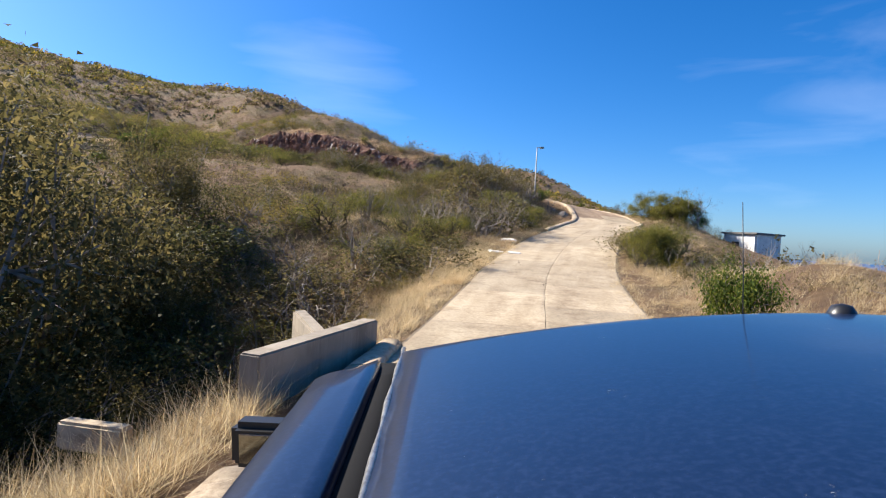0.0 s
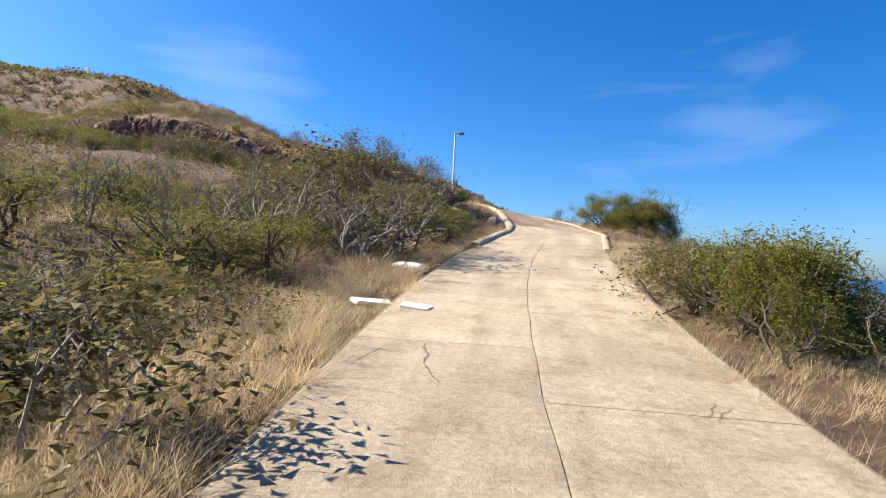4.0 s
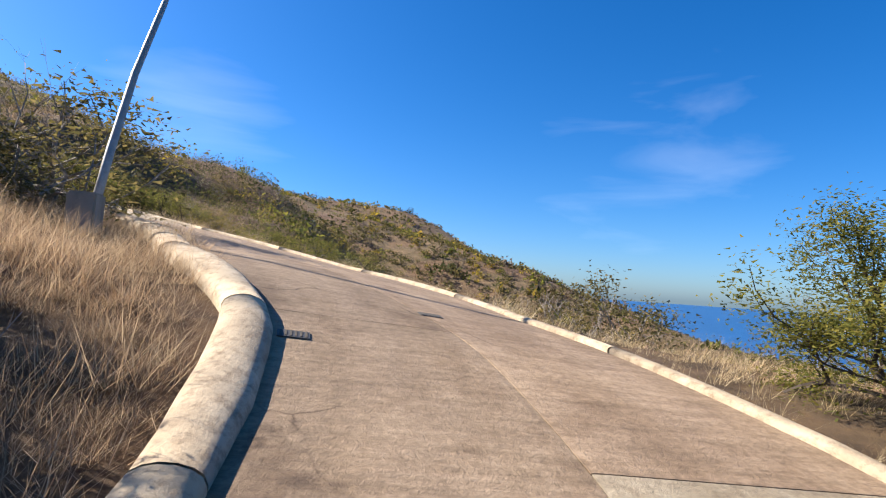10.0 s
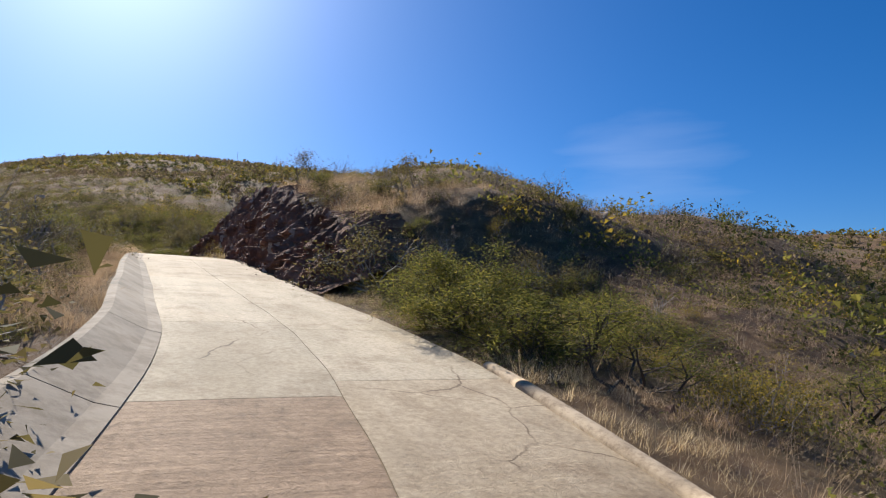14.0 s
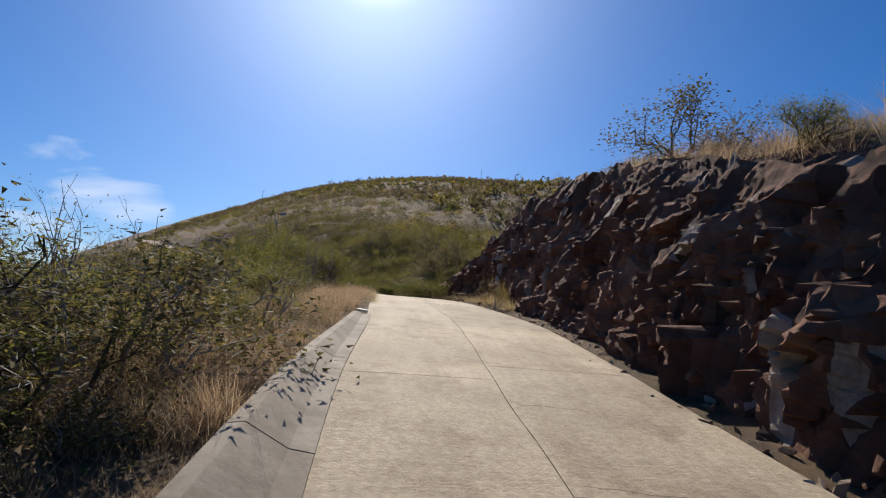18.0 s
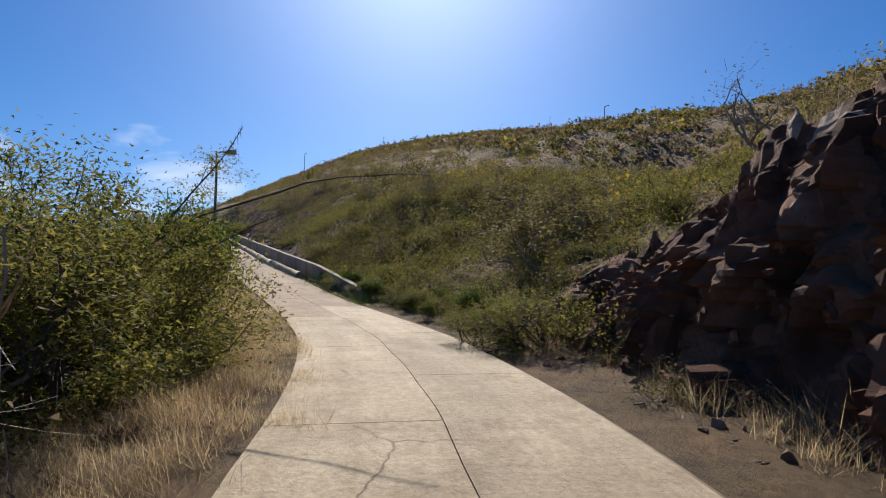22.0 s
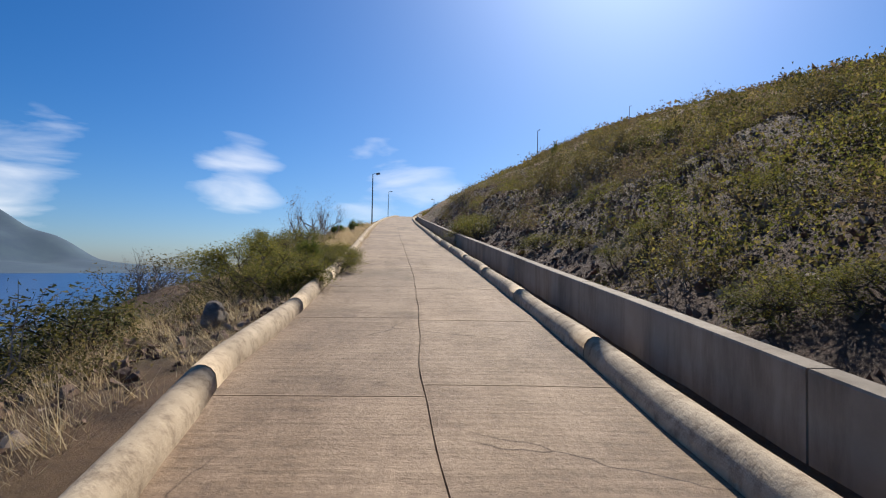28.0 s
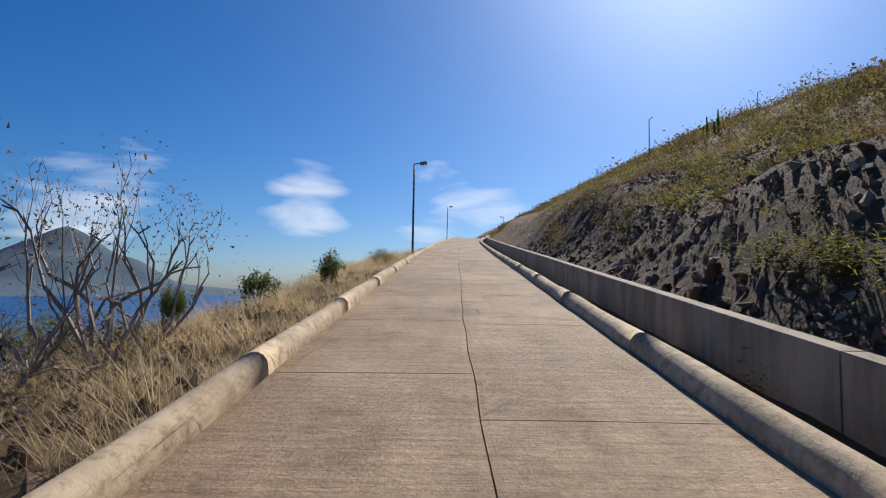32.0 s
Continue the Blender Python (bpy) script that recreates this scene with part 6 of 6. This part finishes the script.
def hut_wall(parent, x0, y0, x1, y1, h, mat, hole=None, thick=0.18):
    """One wall as blocks round its opening: hole is (from, to, sill, head) along the wall."""
    L = math.hypot(x1 - x0, y1 - y0)
    ang = math.degrees(math.atan2(y1 - y0, x1 - x0))
    bm = bmesh.new()
    cells = [(0, L, 0, h)] if not hole else [(0, hole[0], 0, h), (hole[1], L, 0, h), (hole[0], hole[1], 0, hole[2]), (hole[0], hole[1], hole[3], h)]
    for a, b, c, d in cells:
        if b - a > 0.01 and d - c > 0.01:
            bmesh.ops.create_cube(bm, size=1.0, matrix=Matrix.Translation((x0, y0, 0)) @ pose(0, 0, 0, 0, 0, ang) @ Matrix.Translation(((a + b) / 2, 0, (c + d) / 2)) @ Matrix.Diagonal((b - a, thick, d - c, 1)))
    w = part("wall", from_bm("wall", bm, mat), parent)
    if hole:
        m = Matrix.Translation((x0, y0, 0)) @ pose(0, 0, 0, 0, 0, ang)
        bm = bmesh.new()
        bmesh.ops.create_cube(bm, size=1.0, matrix=m @ Matrix.Translation(((hole[0] + hole[1]) / 2, 0, (hole[2] + hole[3]) / 2)) @ Matrix.Diagonal((hole[1] - hole[0] - 0.02, 0.06, hole[3] - hole[2] - 0.02, 1)))
        win = part("window", from_bm("window", bm, DARK_GAP), parent, "dark louvred opening")
        for k in range(5):
            bm = bmesh.new()
            zz = hole[2] + (hole[3] - hole[2]) * (k + 0.5) / 5
            bmesh.ops.create_cube(bm, size=1.0, matrix=m @ Matrix.Translation(((hole[0] + hole[1]) / 2, 0.0, zz)) @ pose(0, 0, 0, 30, 0, 0) @ Matrix.Diagonal((hole[1] - hole[0], 0.1, 0.02, 1)))
            part("louvre", from_bm("louvre", bm, ROOF_GREY), win)
    return w


def hut_shell(o, w, d, h, hole, roof_mat, over=0.3, thick=0.16):
    hut_wall(o, 0, 0, w, 0, h, WHITE_WALL, hole)
    hut_wall(o, w, 0.09, w, _side * d, h, WHITE_WALL)
    hut_wall(o, w, _side * d, 0, _side * d, h, WHITE_WALL)
    hut_wall(o, 0, _side * d, 0, -0.09, h, WHITE_WALL)
    part("roof", box("roof", (w + 2 * over, d + 2 * over, thick), roof_mat, (w / 2, _side * d / 2, h + thick / 2), 0.02), o)


hut_shell(hut, _w, _dp, _hh, (1.5, 2.3, 1.8, 2.4), ROOF_GREY)
shed = thing("white_shed", (26.5, 71.5, 1.5), "low white concrete shed with dark openings below the road", "building", turn=radians(-60))
hut_shell(shed, 3.0, 3.0, 2.2, (0.5, 1.7, 1.2, 1.9), WHITE_WALL, 0.25, 0.22)


# ---- loose things by the road ----
def broken_slab(x, y, size, turn, label, mat=None, tilt=8):
    o = new("broken_slab", None)
    o.matrix_basis = Matrix.Translation(on_land(x, y, 0.05)) @ Euler((radians(tilt), radians(4), turn)).to_matrix().to_4x4()
    bm = bmesh.new()
    rng = np.random.default_rng(int(abs(x) * 10))
    for sx in (-1, 0, 1):
        for sy in (-1, 1):
            for z in (0, size[2]):
                bm.verts.new((sx * size[0] / 2 * rng.uniform(0.8, 1.05), sy * size[1] / 2 * rng.uniform(0.75, 1.1), z))
    bmesh.ops.convex_hull(bm, input=bm.verts)
    part("slab_piece", from_bm("slab_piece", bm, mat or WHITE_SLAB), o)
    return tagged(o, label, "concrete slab", "broken slabs on the verge")


broken_slab(2.6, 27.8, (0.8, 0.35, 0.07), 0.3, "broken white concrete slab lying on the verge")
broken_slab(3.4, 27.2, (0.6, 0.32, 0.06), -0.4, "broken white concrete slab at the road edge")
broken_slab(-24.0, 85.75, (0.42, 0.2, 0.035), 0.6, "pale concrete slab lying at the road edge")
sack = thing("white_sack", on_land(3.7, 32.7, 0.02), "filled white woven sack lying on the verge", "sack", turn=radians(-55))
_v, _f = [], []
for i, t in enumerate(np.linspace(0, 1, 15)):
    r = 0.17 * (math.sin(math.pi * (0.06 + 0.88 * t)) ** 0.35) * (1 - 0.25 * math.exp(-((t - 0.5) / 0.06) ** 2))
    for k in range(12):
        a = 2 * math.pi * k / 12
        _v.append((-0.62 + 1.24 * t + 0.02 * math.sin(5 * a + i), r * 1.25 * math.cos(a), 0.13 + r * 0.8 * math.sin(a) + 0.012 * math.sin(3 * a + 2 * i)))
for i in range(14):
    for k in range(12):
        _f.append((i * 12 + k, i * 12 + (k + 1) % 12, (i + 1) * 12 + (k + 1) % 12, (i + 1) * 12 + k))
_f += [tuple(range(12))[::-1], tuple(range(14 * 12, 15 * 12))]
part("body", mesh_of("body", _v, _f, painted("woven_sack", (0.78, 0.76, 0.73), 0.8, 0, 0.15, 25), True), sack)
part("tie", tube("tie", [(0.0, 0.17 * math.cos(a), 0.13 + 0.12 * math.sin(a)) for a in np.linspace(0, 6.28, 13)], [0.012] * 13, KERB, 6), sack)
# drain gratings in the bend
for s_, l_ in ((101.6, -1.5), (103.1, 0.35)):
    g = thing("drain_grating", along(s_, l_, 0.02), "small rusty drain grating set in the road", "grating", "road gratings")
    _f = Vector(along(s_ + 0.3, l_) - along(s_ - 0.3, l_)).normalized()
    _r = Vector(along(s_, l_ + 0.3) - along(s_, l_ - 0.3)).normalized()
    _m = Matrix((_r, _f, _r.cross(_f))).transposed().to_4x4()
    g.matrix_basis = Matrix.Translation(along(s_, l_, 0.022)) @ _m
    part("frame", box("frame", (0.32, 0.17, 0.012), DARK_STEEL, (0, 0, 0), 0.003), g)
    for k in range(6):
        part("bar", box("bar", (0.024, 0.13, 0.014), WOOD_POLE, (-0.125 + 0.05 * k, 0, 0.005), 0.003), g)

# ---- far island ----
_v, _f = [], []
_ia = radians(-145.5)
_ix, _iy = -80 + 3900 * math.cos(_ia), 90 + 3900 * math.sin(_ia)
_na, _nr = 96, 26
_v.append((_ix, _iy, 352.0))
for j in range(1, _nr + 1):
    for k in range(_na):
        a = 2 * math.pi * k / _na
        u = j / _nr
        reach = 1500 * (1 + 0.15 * math.sin(2 * a + 1) + 0.06 * math.sin(5 * a))
        h = 285 * max(0.0, 1 - u / 0.48) ** 1.25 + 95 * (1 - u) ** 1.1 + 26 * noise.noise(Vector((math.cos(a) * u * 5, math.sin(a) * u * 5, 3))) * (1 - u) * 2 + 40 * math.exp(-((u - 0.32) / 0.1) ** 2) * max(0, math.cos(a - 1.2))
        _v.append((_ix + math.cos(a) * u * reach, _iy + math.sin(a) * u * reach, SEA_LEVEL - 2 + h))
for k in range(_na):
    _f.append((0, 1 + k, 1 + (k + 1) % _na))
    for j in range(_nr - 1):
        _f.append((1 + j * _na + k, 1 + (j + 1) * _na + k, 1 + (j + 1) * _na + (k + 1) % _na, 1 + j * _na + (k + 1) % _na))
tagged(new("backdrop_island", mesh_of("backdrop_island", _v, _f, ISLAND, True)), "volcanic island across the water, its haze painted in as blue green", "island", kind="structure")

# ---- the car, at the place where the drive starts ----
PAINT = material("dark_blue_metallic_paint", (0.008, 0.015, 0.042), 0.34, 0.2)
_n, _l, _p = nodes_of(PAINT)
_p.inputs["Coat Weight"].default_value, _p.inputs["Coat Roughness"].default_value = 0.5, 0.08
_c = ramp(PAINT, noise_tex(PAINT, 90, 3, 0.6), [(0.45, (0.006, 0.012, 0.034)), (0.7, (0.014, 0.024, 0.06))])
_d = ramp(PAINT, noise_tex(PAINT, 11, 9, 0.8), [(0.66, (0, 0, 0)), (0.70, (1, 1, 1))])
colour(PAINT, mix(PAINT, _d, _c, (0.42, 0.40, 0.36)))
RUBBER = material("black_rubber", (0.010, 0.010, 0.011), 0.9)
nodes_of(RUBBER)[2].inputs["Specular IOR Level"].default_value = 0.1
PLASTIC = material("black_plastic", (0.015, 0.015, 0.016), 0.4)
GLASS = material("tinted_glass", (0.02, 0.025, 0.03), 0.04)
MIRROR = material("mirror_glass", (0.35, 0.37, 0.40), 0.05, 1.0)
CHROME = painted("worn_bright_trim", (0.35, 0.34, 0.32), 0.35, 0.7, 0.5, 30)
car = thing("car", (0.1, 0.0, 0.05), "dusty dark blue car with a curved roof on the road", "car", turn=radians(1.0))
car.matrix_basis = car.matrix_basis @ Matrix.Rotation(radians(-3.4), 4, "Y") @ Matrix.Rotation(radians(0.8), 4, "X")


def sheet(name, xs, ys, zfun, mat, thick=0.02):
    """A curved panel over a grid, with thickness."""
    v, f = [], []
    for y in ys:
        for x in xs:
            v.append((x, y, zfun(x, y)))
    nx, ny = len(xs), len(ys)
    m = nx * ny
    v += [(x, y, z - thick) for x, y, z in v]
    for j in range(ny - 1):
        for i in range(nx - 1):
            a = j * nx + i
            f.append((a, a + 1, a + 1 + nx, a + nx))
            f.append((m + a, m + a + nx, m + a + 1 + nx, m + a + 1))
    rim = [i for i in range(nx)] + [j * nx + nx - 1 for j in range(1, ny)] + [(ny - 1) * nx + i for i in range(nx - 2, -1, -1)] + [j * nx for j in range(ny - 2, 0, -1)]
    for k in range(len(rim)):
        a, b = rim[k], rim[(k + 1) % len(rim)]
        f.append((a, m + a, m + b, b))
    return mesh_of(name, v, f, mat, True)


def roof_z(x, y):
    """Height of the roof panel: crowned across, rolled down at the front edge."""
    return 1.652 - 0.085 * (1.05 - x) ** 2 - 0.10 * max(0.0, (y - 1.62) / 0.16) ** 2 + 0.018 * (1 - ((y - 0.3) / 1.5) ** 2)


_xs = np.linspace(-0.085, 1.52, 26)
part("roof", sheet("roof", _xs, np.concatenate([np.linspace(-1.6, 1.5, 24), np.linspace(1.55, 1.78, 9)]), roof_z, PAINT), car, "dusty dark blue roof panel with specks and scratches")
for x, nm in ((-0.085, 1), (1.52, -1)):
    ys = np.linspace(-1.6, 1.72, 24)
    out = -nm
    base = roof_z(x, 0.8) - 0.055
    part("roof_gutter", sheet("roof_gutter", sorted([x - nm * 0.004 + out * q for q in (0.0, 0.03, 0.062)]), ys, lambda a, y, z=base: z - 0.01, RUBBER, 0.02), car, "black roof gutter")
    part("gutter_trim", tube("gutter_trim", [(x + nm * 0.004 + 0.001 * math.sin(9 * y), y, roof_z(x, min(y, 1.66)) - 0.002) for y in ys], [0.0055 + 0.002 * math.sin(23 * y) for y in ys], CHROME, 6), car, "cracked silver sealant strip")
    rail_xs = sorted([x + out * q for q in (0.058, 0.064, 0.075, 0.10, 0.13, 0.16, 0.185, 0.205, 0.22, 0.228)])
    part("roof_rail", sheet("roof_rail", rail_xs, np.concatenate([np.linspace(-1.6, 1.55, 20), np.linspace(1.6, 2.0, 8)]),
                            lambda a, y, x=x, z=base: z + 0.012 - 0.03 * max(0.0, 1 - (abs(a - x) - 0.058) / 0.018) ** 2 - 3.2 * max(0.0, abs(a - x) - 0.14) ** 2.0 - 0.22 * max(0.0, (y - 1.55) / 0.45 + 0.7 * max(0, abs(a - x) - 0.08) / 0.15) ** 3 * (y > 1.55), PAINT), car)
    xo = x + out * 0.215
    part("side_panel", box("side_panel", (0.05, 4.0, 0.62), PAINT, (xo + out * 0.02, 0.7, 0.72), 0.02), car)
    part("side_window", box("side_window", (0.03, 2.9, 0.40), GLASS, (xo - out * 0.03, -0.1, 1.22), 0.01), car)
    mx, my, mz = xo + out * 0.25, 1.86, 1.20
    mir = part("mirror", box("mirror", (0.19, 0.10, 0.15), PLASTIC, (mx, my, mz), 0.022, (0, 0, out * 8)), car, "black door mirror housing")
    part("mirror_arm", box("mirror_arm", (0.14, 0.05, 0.05), PLASTIC, (mx - out * 0.12, my + 0.03, mz - 0.05), 0.015), mir)
    part("mirror_glass", box("mirror_glass", (0.13, 0.006, 0.095), MIRROR, (mx, my - 0.052, mz - 0.004), 0.002, (0, 0, out * 8)), mir)
part("windscreen", sheet("windscreen", np.linspace(-0.14, 1.57, 8), np.linspace(1.74, 2.3, 6), lambda x, y: 1.50 - (y - 1.74) * 0.86 - 0.03 * abs(x - 0.72), GLASS), car)
part("bonnet", sheet("bonnet", np.linspace(-0.28, 1.72, 10), np.linspace(2.28, 3.25, 8), lambda x, y: 0.98 + 0.03 * (1 - ((x - 0.72) / 1.0) ** 2) - 0.12 * max(0, (y - 2.9) / 0.35) ** 2, PAINT), car)
part("front_bumper", box("front_bumper", (2.0, 0.2, 0.42), PAINT, (0.72, 3.22, 0.6), 0.06), car)
part("tailgate", box("tailgate", (1.7, 0.06, 1.0), PAINT, (0.72, -1.62, 1.0), 0.03), car)
part("floor_pan", box("floor_pan", (1.8, 4.6, 0.12), PLASTIC, (0.72, 0.8, 0.4), 0.02), car)
for x in (-0.2, 1.64):
    for y in (-0.85, 2.55):
        wheel = part("wheel", tube("wheel", [(x - 0.1, y, 0.34), (x - 0.08, y, 0.34), (x + 0.08, y, 0.34), (x + 0.1, y, 0.34)], [0.28, 0.33, 0.33, 0.28], RUBBER, 24), car)
        part("rim", tube("rim", [(x - 0.11, y, 0.34), (x + 0.11, y, 0.34)], [0.2, 0.2], CHROME, 20), wheel)
knob = part("roof_knob", tube("roof_knob", [(1.21, 1.66, 1.60), (1.21, 1.66, 1.645), (1.21, 1.66, 1.672), (1.21, 1.66, 1.678)], [0.045, 0.042, 0.027, 0.005], PLASTIC, 16), car, "round black knob at the front edge of the roof")
part("aerial", tube("aerial", [(0.96, 1.74, 1.5), (0.965, 1.75, 1.75), (0.97, 1.77, 1.98)], [0.0022, 0.0018, 0.0012], PLASTIC, 6), car, "thin black whip aerial")
